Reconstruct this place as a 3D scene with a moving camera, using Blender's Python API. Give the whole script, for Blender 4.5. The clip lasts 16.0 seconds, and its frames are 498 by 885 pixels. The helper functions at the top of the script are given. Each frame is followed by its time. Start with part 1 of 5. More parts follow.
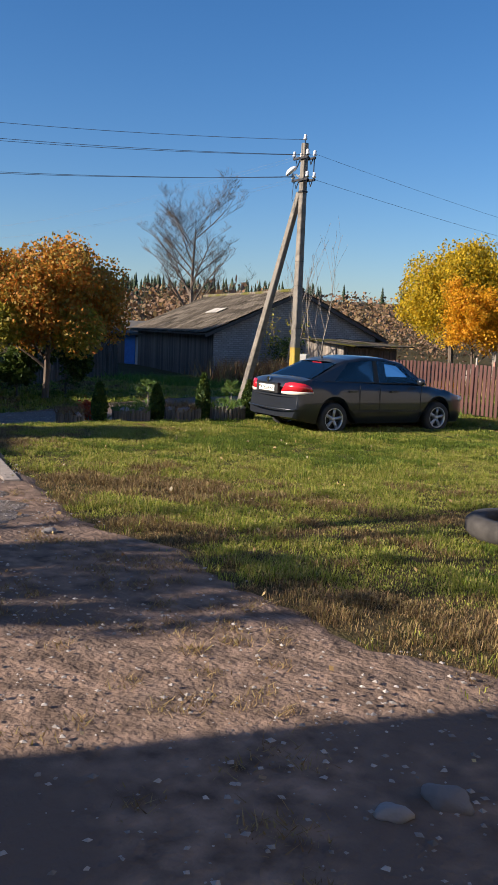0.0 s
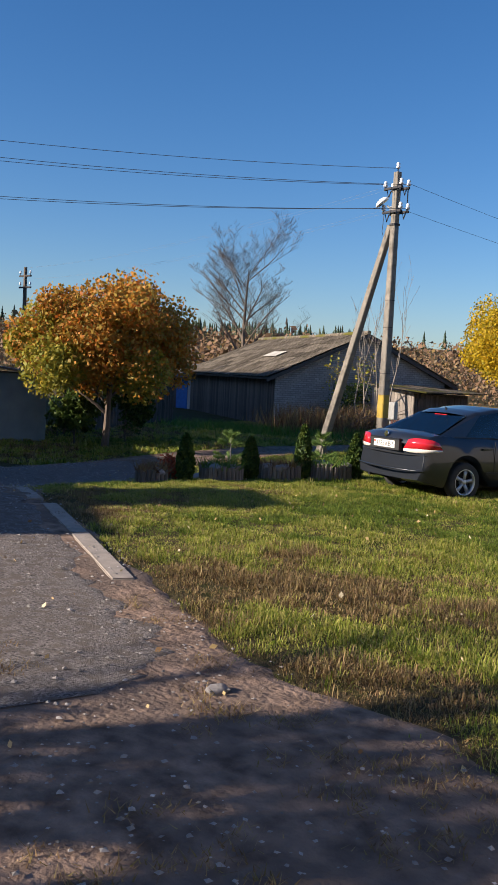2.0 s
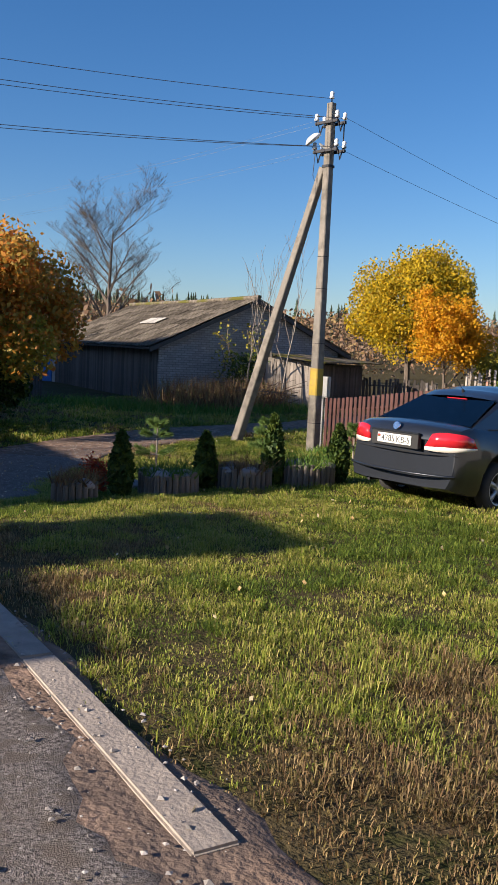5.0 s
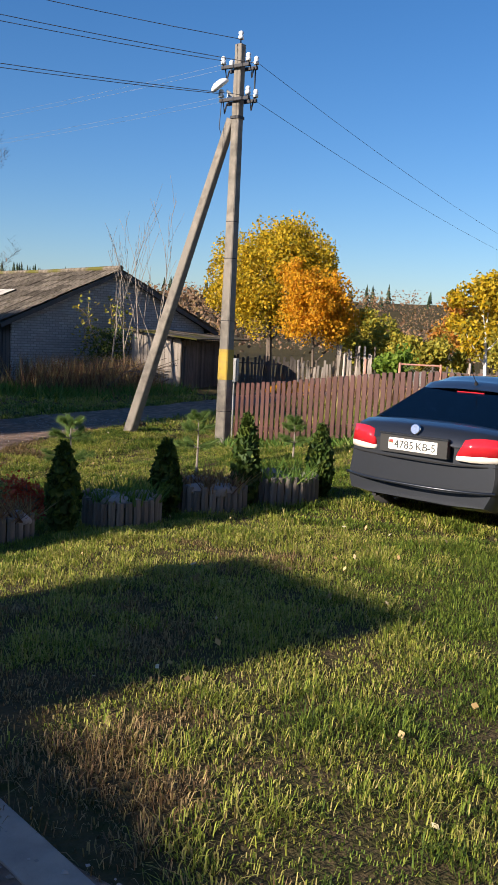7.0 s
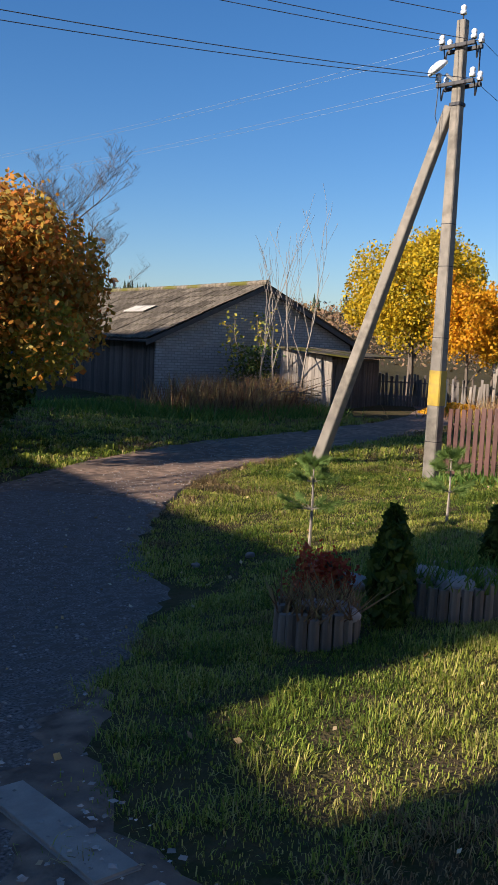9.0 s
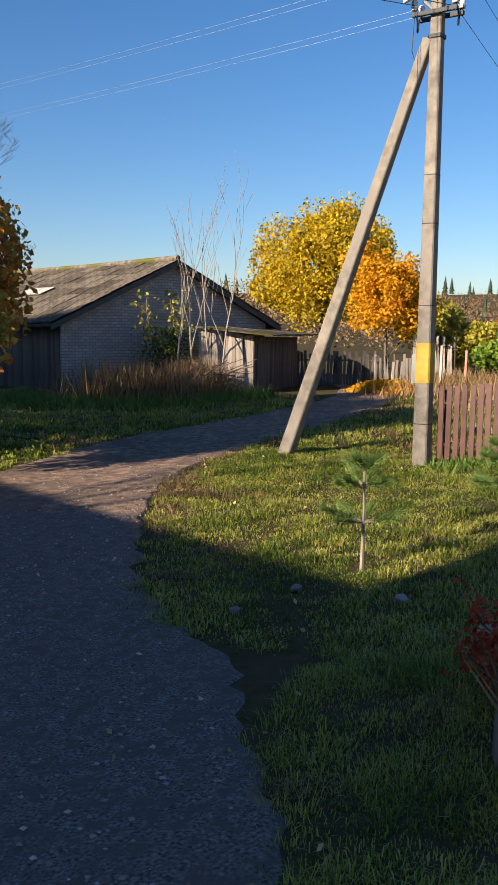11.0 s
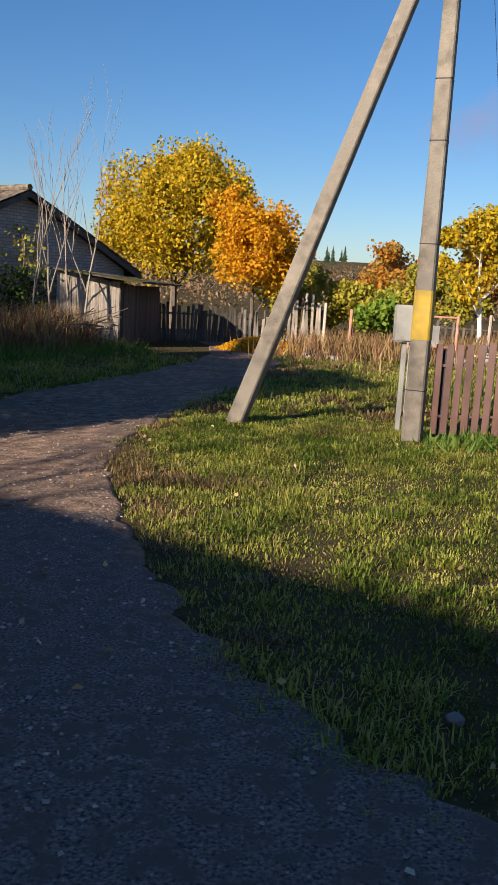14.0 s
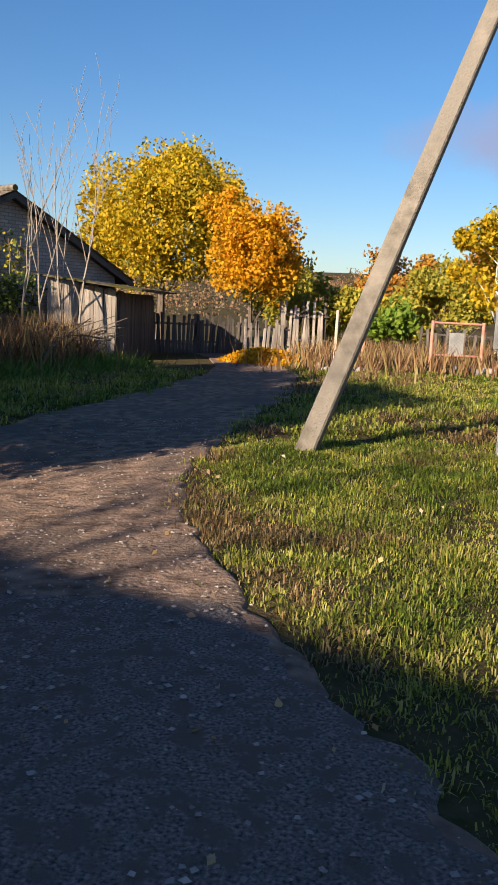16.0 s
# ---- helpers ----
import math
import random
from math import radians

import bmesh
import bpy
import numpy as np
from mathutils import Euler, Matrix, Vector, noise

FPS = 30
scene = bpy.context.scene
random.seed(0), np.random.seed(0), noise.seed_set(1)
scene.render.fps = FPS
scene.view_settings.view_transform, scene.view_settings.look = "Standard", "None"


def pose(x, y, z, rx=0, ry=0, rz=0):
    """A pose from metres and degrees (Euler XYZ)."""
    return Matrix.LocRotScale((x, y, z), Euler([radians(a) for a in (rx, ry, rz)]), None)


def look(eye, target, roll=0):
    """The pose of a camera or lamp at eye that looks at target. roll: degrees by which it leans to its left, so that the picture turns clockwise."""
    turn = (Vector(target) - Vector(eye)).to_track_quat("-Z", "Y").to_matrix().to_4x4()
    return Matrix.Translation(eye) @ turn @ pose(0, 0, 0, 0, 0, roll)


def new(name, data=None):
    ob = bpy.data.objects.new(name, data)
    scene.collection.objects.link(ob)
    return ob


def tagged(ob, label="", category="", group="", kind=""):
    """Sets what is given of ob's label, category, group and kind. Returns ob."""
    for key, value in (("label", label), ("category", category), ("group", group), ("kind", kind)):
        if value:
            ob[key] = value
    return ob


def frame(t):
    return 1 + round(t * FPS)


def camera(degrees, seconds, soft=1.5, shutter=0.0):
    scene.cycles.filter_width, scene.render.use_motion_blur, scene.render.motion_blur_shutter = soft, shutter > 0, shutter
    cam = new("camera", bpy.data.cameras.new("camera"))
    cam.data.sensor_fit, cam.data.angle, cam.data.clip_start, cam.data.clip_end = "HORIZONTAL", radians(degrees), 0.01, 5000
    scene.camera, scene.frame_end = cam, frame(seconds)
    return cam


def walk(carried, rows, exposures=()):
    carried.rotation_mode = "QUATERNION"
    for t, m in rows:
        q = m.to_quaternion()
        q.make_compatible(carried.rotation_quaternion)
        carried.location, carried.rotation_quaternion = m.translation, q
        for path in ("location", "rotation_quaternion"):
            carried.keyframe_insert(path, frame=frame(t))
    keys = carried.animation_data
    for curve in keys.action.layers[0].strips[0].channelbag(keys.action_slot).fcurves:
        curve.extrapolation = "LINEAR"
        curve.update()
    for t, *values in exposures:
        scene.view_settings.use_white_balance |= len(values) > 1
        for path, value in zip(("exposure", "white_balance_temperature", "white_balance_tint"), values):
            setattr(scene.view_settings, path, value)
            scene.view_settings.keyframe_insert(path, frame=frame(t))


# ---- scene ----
cam = camera(31.4, 16.0, 0.8)
METRES, EYE, TILT, LEAN, TURN = 21.2, 1.6, 0.0, 0.0, 38.4
ROWS = [
    (0.0, -0.0003, 0.0019, 0.0002, 0.39, -7.13, -2.46),
    (0.5, -0.0171, 0.0324, -0.0005, 1.16, -7.23, -3.08),
    (1.0, -0.0315, 0.0602, -0.0009, 0.15, -7.07, -3.96),
    (1.5, -0.0453, 0.0870, -0.0007, 5.24, -3.61, -2.28),
    (2.0, -0.0588, 0.1165, -0.0010, 2.79, -4.45, -3.00),
    (2.5, -0.0714, 0.1478, -0.0016, 3.70, -4.65, -2.36),
    (3.0, -0.0838, 0.1784, -0.0031, 2.17, -6.14, -2.62),
    (3.5, -0.0932, 0.2079, -0.0030, -1.10, -7.09, -3.54),
    (4.0, -0.1044, 0.2387, -0.0027, -0.61, -6.65, -3.08),
    (6.5, -0.1653, 0.3940, 0.0009, -18.66, -6.17, -2.19),
    (7.0, -0.1788, 0.4266, 0.0006, -17.81, -7.26, -2.88),
    (7.5, -0.1965, 0.4535, 0.0007, -13.52, -7.62, -3.67),
    (8.0, -0.2117, 0.4809, -0.0012, -13.33, -6.98, -3.99),
    (8.5, -0.2246, 0.5140, -0.0016, -10.78, -6.63, -3.06),
    (11.0, -0.2706, 0.6621, -0.0088, -19.01, -7.42, -0.66),
    (11.5, -0.2789, 0.6902, -0.0111, -20.71, -9.42, -1.27),
    (12.0, -0.2866, 0.7176, -0.0125, -20.73, -9.91, -1.09),
    (12.5, -0.2918, 0.7440, -0.0168, -28.36, -10.00, -2.31),
    (13.0, -0.2965, 0.7743, -0.0194, -28.19, -9.21, -1.79),
    (13.5, -0.3026, 0.8009, -0.0229, -29.44, -9.89, -3.12),
    (14.0, -0.3015, 0.8298, -0.0257, -31.28, -9.62, -3.49),
    (14.5, -0.3030, 0.8562, -0.0286, -34.83, -9.26, -3.64),
    (15.0, -0.3012, 0.8860, -0.0303, -35.19, -7.77, -2.35),
    (15.5, -0.3007, 0.9146, -0.0317, -33.95, -7.10, -2.94),
    (16.0, -0.2975, 0.9423, -0.0337, -33.53, -8.80, -2.92),
]
walk(cam, [(t, pose(0, 0, EYE, TILT, LEAN, TURN) @ pose(METRES * x, METRES * y, METRES * z, 90 + pitch, roll, yaw)) for t, x, y, z, yaw, pitch, roll in ROWS],
     [(t, e, k, 18) for t, e, k in ((0.0, 1.0, 6150), (8.5, 1.04, 6150), (11.0, 1.2, 6600), (12.5, 1.12, 6950), (14.5, 0.86, 6350), (15.5, 0.82, 6250), (16.0, 1.1, 6750))])

# ---- light ----
SUN_AZ, SUN_EL = radians(57), radians(21)      # the way in which the light travels, from +x; its height
sun_way = Vector((math.cos(SUN_AZ) * math.cos(SUN_EL), math.sin(SUN_AZ) * math.cos(SUN_EL), -math.sin(SUN_EL)))
sun_data = bpy.data.lights.new("sun", "SUN")
sun_data.energy, sun_data.angle, sun_data.color = 5.0, radians(0.55), (1.0, 0.88, 0.66)
sun = new("sun", sun_data)
sun.matrix_world = look((0, 0, 60), Vector((0, 0, 60)) + sun_way)
world = bpy.data.worlds.new("sky")
scene.world = world
world.use_nodes = True
wn, wl = world.node_tree.nodes, world.node_tree.links
sky = wn.new("ShaderNodeTexSky")
sky.sky_type, sky.sun_disc = "NISHITA", False
sky.sun_elevation, sky.sun_rotation = SUN_EL, math.atan2(-sun_way.x, -sun_way.y)
sky.air_density, sky.dust_density, sky.ozone_density = 1.0, 0.5, 4.2
rich = wn.new("ShaderNodeHueSaturation")
rich.inputs["Saturation"].default_value = 1.2
rich.inputs["Value"].default_value = 1.1
rich.inputs["Hue"].default_value = 0.501
wl.new(sky.outputs[0], rich.inputs["Color"])
# one soft cloud low over the garden
gen = wn.new("ShaderNodeTexCoord")
shift = wn.new("ShaderNodeMapping")
shift.inputs["Location"].default_value, shift.inputs["Scale"].default_value = (-0.19 / 0.10, 0, -0.175 / 0.045), (1 / 0.10, 0, 1 / 0.045)
wl.new(gen.outputs["Generated"], shift.inputs[0])
far = wn.new("ShaderNodeVectorMath")
far.operation = "LENGTH"
wl.new(shift.outputs[0], far.inputs[0])
puff = wn.new("ShaderNodeTexNoise")
puff.inputs["Scale"].default_value, puff.inputs["Detail"].default_value = 14.0, 5.0
wl.new(gen.outputs["Generated"], puff.inputs[0])
edge = wn.new("ShaderNodeMath")
edge.operation = "SUBTRACT"
wl.new(puff.outputs[0], edge.inputs[0])
half = wn.new("ShaderNodeMath")
half.operation, half.inputs[1].default_value = "MULTIPLY", 0.42
wl.new(far.outputs["Value"], half.inputs[0])
wl.new(half.outputs[0], edge.inputs[1])
veil = wn.new("ShaderNodeMapRange")
veil.inputs[1].default_value, veil.inputs[2].default_value, veil.inputs[4].default_value = 0.0, 0.35, 0.75
wl.new(edge.outputs[0], veil.inputs[0])
blend = wn.new("ShaderNodeMix")
blend.data_type = "RGBA"
wl.new(veil.outputs[0], blend.inputs[0])
wl.new(rich.outputs[0], blend.inputs[6])
blend.inputs[7].default_value = (3.0, 3.4, 5.0, 1)
wl.new(blend.outputs[2], wn["Background"].inputs[0])
wn["Background"].inputs[1].default_value = 0.059


# ---- materials ----
def mat(name, a, b=None, scale=8.0, rough=0.8, bump=0.0, fine=0.0, metal=0.0, detail=6.0, island=0.0, per_object=0.0, stretch=(1, 1, 1), spec=0.5, third=None):
    """A surface in two colours mixed by noise at two sizes, with relief."""
    m = bpy.data.materials.new(name)
    m.use_nodes = True
    n, l = m.node_tree.nodes, m.node_tree.links
    p = n["Principled BSDF"]
    p.inputs["Roughness"].default_value, p.inputs["Metallic"].default_value = rough, metal
    p.inputs["Specular IOR Level"].default_value = spec
    b = b or tuple(c * 0.8 for c in a)
    co = n.new("ShaderNodeTexCoord")
    mp = n.new("ShaderNodeMapping")
    mp.inputs["Scale"].default_value = stretch
    l.new(co.outputs["Object"], mp.inputs[0])
    t1 = n.new("ShaderNodeTexNoise")
    t1.inputs["Scale"].default_value, t1.inputs["Detail"].default_value = scale, detail
    l.new(mp.outputs[0], t1.inputs[0])
    ramp = n.new("ShaderNodeValToRGB")
    ramp.color_ramp.elements[0].position, ramp.color_ramp.elements[1].position = 0.32, 0.68
    ramp.color_ramp.elements[0].color, ramp.color_ramp.elements[1].color = (*a, 1), (*b, 1)
    l.new(t1.outputs[0], ramp.inputs[0])
    colour = ramp.outputs[0]
    if third:
        t2 = n.new("ShaderNodeTexNoise")
        t2.inputs["Scale"].default_value, t2.inputs["Detail"].default_value = scale * 0.17, 4
        l.new(mp.outputs[0], t2.inputs[0])
        r2 = n.new("ShaderNodeValToRGB")
        r2.color_ramp.elements[0].position, r2.color_ramp.elements[1].position = 0.48, 0.62
        l.new(t2.outputs[0], r2.inputs[0])
        mx = n.new("ShaderNodeMix")
        mx.data_type = "RGBA"
        l.new(r2.outputs[0], mx.inputs[0])
        l.new(colour, mx.inputs[6])
        mx.inputs[7].default_value = (*third, 1)
        colour = mx.outputs[2]
    for amount, node, out in ((island, "ShaderNodeNewGeometry", "Random Per Island"), (per_object, "ShaderNodeObjectInfo", "Random")):
        if amount:
            g = n.new(node)
            mr = n.new("ShaderNodeMapRange")
            mr.inputs[3].default_value, mr.inputs[4].default_value = 1 - amount, 1 + amount
            l.new(g.outputs[out], mr.inputs[0])
            hs = n.new("ShaderNodeHueSaturation")
            l.new(mr.outputs[0], hs.inputs["Value"])
            l.new(colour, hs.inputs["Color"])
            colour = hs.outputs[0]
    l.new(colour, p.inputs["Base Color"])
    if bump:
        tb = n.new("ShaderNodeTexNoise")
        tb.inputs["Scale"].default_value, tb.inputs["Detail"].default_value = fine or scale * 5, 8
        l.new(mp.outputs[0], tb.inputs[0])
        bp = n.new("ShaderNodeBump")
        bp.inputs["Strength"].default_value, bp.inputs["Distance"].default_value = bump, 0.02
        l.new(tb.outputs[0], bp.inputs["Height"])
        l.new(bp.outputs[0], p.inputs["Normal"])
    return m


def leafy(name, colours, rough=0.6, glow=0.35):
    """Leaves: one colour an island out of a ramp, letting light through."""
    m = bpy.data.materials.new(name)
    m.use_nodes = True
    n, l = m.node_tree.nodes, m.node_tree.links
    p = n["Principled BSDF"]
    p.inputs["Roughness"].default_value = rough
    p.inputs["Specular IOR Level"].default_value = 0.25
    g = n.new("ShaderNodeNewGeometry")
    ramp = n.new("ShaderNodeValToRGB")
    e = ramp.color_ramp.elements
    while len(e) < len(colours):
        e.new(0.5)
    for i, c in enumerate(colours):
        e[i].position, e[i].color = i / (len(colours) - 1), (*c, 1)
    l.new(g.outputs["Random Per Island"], ramp.inputs[0])
    l.new(ramp.outputs[0], p.inputs["Base Color"])
    tr = n.new("ShaderNodeBsdfTranslucent")
    l.new(ramp.outputs[0], tr.inputs[0])
    ms = n.new("ShaderNodeMixShader")
    ms.inputs[0].default_value = glow
    l.new(p.outputs[0], ms.inputs[1])
    l.new(tr.outputs[0], ms.inputs[2])
    l.new(ms.outputs[0], n["Material Output"].inputs[0])
    return m


def plain(name, c, rough=0.5, metal=0.0, coat=0.0):
    m = mat(name, c, tuple(v * 0.9 for v in c), scale=30, rough=rough, metal=metal)
    m.node_tree.nodes["Principled BSDF"].inputs["Coat Weight"].default_value = coat
    return m


def brick_mat(name):
    """White sand-lime brick in running bond with grey joints."""
    m = mat(name, (0.46, 0.44, 0.42), (0.32, 0.305, 0.29), scale=3, rough=0.9)
    n, l = m.node_tree.nodes, m.node_tree.links
    p = n["Principled BSDF"]
    src = p.inputs["Base Color"].links[0].from_socket
    uv = n.new("ShaderNodeUVMap")
    br = n.new("ShaderNodeTexBrick")
    br.inputs["Scale"].default_value = 1.0
    br.inputs["Brick Width"].default_value, br.inputs["Row Height"].default_value, br.inputs["Mortar Size"].default_value = 0.26, 0.1, 0.012
    br.inputs["Color2"].default_value = (0.30, 0.285, 0.27, 1)
    br.inputs["Mortar"].default_value = (0.2, 0.19, 0.19, 1)
    l.new(uv.outputs[0], br.inputs[0])
    l.new(src, br.inputs["Color1"])
    l.new(br.outputs[0], p.inputs["Base Color"])
    bp = n.new("ShaderNodeBump")
    bp.inputs["Strength"].default_value, bp.inputs["Distance"].default_value = 0.6, 0.01
    l.new(br.outputs["Fac"], bp.inputs["Height"])
    bp.invert = True
    l.new(bp.outputs[0], p.inputs["Normal"])
    return m


M_SOIL = mat("soil_grass", (0.045, 0.048, 0.016), (0.10, 0.072, 0.04), scale=9, rough=1, bump=1.0, fine=40, third=(0.085, 0.065, 0.035), spec=0.05)
M_DIRT = mat("packed_dirt", (0.35, 0.24, 0.178), (0.11, 0.078, 0.06), scale=6.5, detail=11, rough=1, bump=1.0, fine=26, third=(0.17, 0.125, 0.10), spec=0.05)
M_ASPH = mat("worn_asphalt", (0.34, 0.295, 0.27), (0.075, 0.066, 0.062), scale=60, detail=12, rough=0.95, bump=1.0, fine=150, third=(0.17, 0.14, 0.12), spec=0.08)
M_GRAVEL = mat("road_stone", (0.42, 0.38, 0.35), (0.2, 0.18, 0.165), scale=6, rough=0.95, island=0.35, spec=0.2)
M_KERB = mat("kerb_concrete", (0.36, 0.30, 0.25), (0.26, 0.22, 0.19), scale=9, rough=0.95, bump=0.4)
M_DEEPGRASS = leafy("deep_green_blades", [(0.045, 0.08, 0.009), (0.10, 0.16, 0.017), (0.18, 0.24, 0.03), (0.24, 0.27, 0.045)], glow=0.3)
M_GRASS = leafy("grass_blades", [(0.10, 0.14, 0.014), (0.22, 0.28, 0.03), (0.33, 0.35, 0.05), (0.42, 0.38, 0.09), (0.44, 0.36, 0.14)], glow=0.3)
M_STRAW = leafy("withered_grass", [(0.13, 0.075, 0.035), (0.24, 0.15, 0.07), (0.36, 0.26, 0.12), (0.2, 0.16, 0.05), (0.16, 0.09, 0.045)], glow=0.2)
M_WEED = leafy("green_weeds", [(0.05, 0.12, 0.015), (0.10, 0.19, 0.03), (0.19, 0.25, 0.05)], glow=0.3)
M_DRY = leafy("dry_weeds", [(0.10, 0.05, 0.03), (0.20, 0.10, 0.05), (0.30, 0.20, 0.09), (0.24, 0.2, 0.07)], glow=0.2)
M_FALLEN = leafy("fallen_leaves", [(0.45, 0.30, 0.14), (0.55, 0.42, 0.20), (0.30, 0.17, 0.08), (0.62, 0.55, 0.38)], glow=0.1)
M_YELLOW = leafy("yellow_leaves", [(0.30, 0.25, 0.015), (0.52, 0.37, 0.012), (0.64, 0.42, 0.012), (0.22, 0.20, 0.02), (0.56, 0.33, 0.01)], glow=0.4)
M_AMBER = leafy("amber_leaves", [(0.60, 0.31, 0.01), (0.72, 0.40, 0.012), (0.58, 0.25, 0.01), (0.45, 0.28, 0.015)], glow=0.4)
M_RUST = leafy("rusty_leaves", [(0.42, 0.21, 0.03), (0.50, 0.20, 0.02), (0.32, 0.24, 0.05), (0.48, 0.14, 0.025), (0.45, 0.30, 0.05), (0.20, 0.17, 0.04)], glow=0.35)
M_OLIVE = leafy("olive_yellow_leaves", [(0.25, 0.24, 0.04), (0.42, 0.36, 0.04), (0.16, 0.19, 0.03), (0.5, 0.36, 0.04)], glow=0.35)
M_RED = leafy("red_leaves", [(0.45, 0.05, 0.03), (0.34, 0.06, 0.025), (0.5, 0.13, 0.04)], glow=0.3)
M_GREENLEAF = leafy("green_leaves", [(0.10, 0.19, 0.02), (0.2, 0.28, 0.03), (0.06, 0.13, 0.02)], glow=0.35)
M_BROWNWOOD = leafy("far_brown_twigs", [(0.17, 0.10, 0.06), (0.23, 0.13, 0.07), (0.13, 0.09, 0.06), (0.26, 0.17, 0.06)], glow=0.1)
M_SPRUCE = leafy("spruce_needles", [(0.012, 0.025, 0.012), (0.025, 0.045, 0.018), (0.035, 0.055, 0.025)], glow=0.1)
M_CONIFER = leafy("thuja_green", [(0.02, 0.045, 0.01), (0.05, 0.09, 0.015), (0.10, 0.13, 0.02)], glow=0.2)
M_PINE = leafy("pine_needles", [(0.12, 0.20, 0.05), (0.20, 0.28, 0.07), (0.08, 0.15, 0.04)], glow=0.25)
M_BARK = mat("bark", (0.17, 0.13, 0.10), (0.09, 0.07, 0.055), scale=14, rough=0.95, bump=0.6, stretch=(1, 1, 0.2))
M_PALEBARK = mat("pale_bark", (0.33, 0.28, 0.23), (0.2, 0.17, 0.14), scale=14, rough=0.95)
M_WHITEWASH = mat("whitewashed_bark", (0.75, 0.73, 0.68), (0.6, 0.57, 0.52), scale=9, rough=0.9)
M_CONC = mat("pole_concrete", (0.25, 0.22, 0.185), (0.13, 0.115, 0.095), scale=7, rough=0.9, bump=0.5, fine=40, third=(0.2, 0.18, 0.155))
M_YPAINT = mat("yellow_paint", (0.46, 0.31, 0.035), (0.36, 0.25, 0.05), scale=12, rough=0.8)
M_IRON = plain("dark_steel", (0.03, 0.03, 0.035), 0.6, 0.6)
M_GLASSW = plain("white_porcelain", (0.75, 0.76, 0.78), 0.15)
M_GREY = mat("grey_enamel", (0.38, 0.38, 0.37), (0.30, 0.30, 0.29), scale=6, rough=0.45)
M_FENCE = mat("red_brown_fence_paint", (0.095, 0.036, 0.03), (0.065, 0.025, 0.021), scale=5, rough=0.45, per_object=0.12)
# on the shed, M_PLANK carries the shaded side's tone, M_PALEPLANK the sunlit front's
M_PLANK = mat("weathered_shaded_planks", (0.13, 0.108, 0.092), (0.055, 0.046, 0.04), scale=5, rough=0.95, bump=0.6, stretch=(4, 4, 0.4), per_object=0.4)
M_PALEPLANK = mat("sunlit_silver_planks", (0.50, 0.43, 0.36), (0.3, 0.25, 0.21), scale=4, rough=0.95, bump=0.6, stretch=(4, 4, 0.4), per_object=0.3)
M_SLATE = mat("mossy_slate", (0.19, 0.16, 0.13), (0.065, 0.055, 0.042), scale=5, detail=9, rough=1, bump=0.9, third=(0.085, 0.08, 0.02), per_object=0.4, spec=0.1)
M_DARKROOF = mat("tarred_roof", (0.06, 0.055, 0.05), (0.1, 0.09, 0.08), scale=3, rough=0.95)
M_BRICK = brick_mat("white_brick")
M_BLUE = mat("blue_paint", (0.03, 0.15, 0.45), (0.025, 0.11, 0.35), scale=4, rough=0.7)
M_GARAGE = mat("blue_green_sheet", (0.20, 0.27, 0.28), (0.15, 0.20, 0.22), scale=2, rough=0.6)
M_PLASTER = mat("pale_plaster", (0.55, 0.52, 0.47), (0.45, 0.42, 0.38), scale=1.5, rough=0.9)
M_STONE = mat("field_stone", (0.28, 0.25, 0.235), (0.22, 0.2, 0.19), scale=6, rough=0.9, bump=0.5, per_object=0.3)
M_LOG = mat("grey_log_staves", (0.24, 0.20, 0.165), (0.11, 0.092, 0.075), scale=6, rough=0.95, stretch=(3, 3, 0.4), per_object=0.25)
M_RUBBER = mat("rubber", (0.025, 0.025, 0.026), (0.04, 0.038, 0.036), scale=10, rough=0.85)
M_CAR = plain("dark_blue_grey_car_paint", (0.022, 0.026, 0.035), 0.3, 0.35, 0.7)
M_BLACK = plain("black_plastic", (0.012, 0.012, 0.013), 0.6)
M_ALLOY = plain("alloy", (0.6, 0.6, 0.62), 0.35, 0.8)
M_REDLENS = plain("red_lens", (0.55, 0.02, 0.03), 0.12, 0, 0.6)
M_CLEARLENS = plain("clear_lens", (0.75, 0.68, 0.6), 0.12, 0, 0.6)
M_PLATE = plain("plate_white", (0.78, 0.76, 0.72), 0.5)
M_INK = plain("plate_black", (0.02, 0.02, 0.02), 0.5)
M_PLATERED = plain("plate_red", (0.5, 0.03, 0.03), 0.5)
M_CHROME = plain("chrome", (0.8, 0.8, 0.82), 0.12, 1.0)
M_SEAT = plain("grey_seat_cloth", (0.2, 0.2, 0.21), 0.9)
M_PINKMETAL = mat("red_primer_tube", (0.40, 0.16, 0.12), (0.5, 0.28, 0.2), scale=8, rough=0.7)
M_MESHWIRE = plain("wire_grey", (0.25, 0.25, 0.25), 0.5, 0.5)
M_WIRE = plain("aluminium_wire", (0.10, 0.10, 0.11), 0.5, 0.4)
# wire colour lightened for sun on the span to the far pole
M_WIREPALE = plain("sunlit_aluminium_wire", (0.3, 0.31, 0.33), 0.4, 0.5)


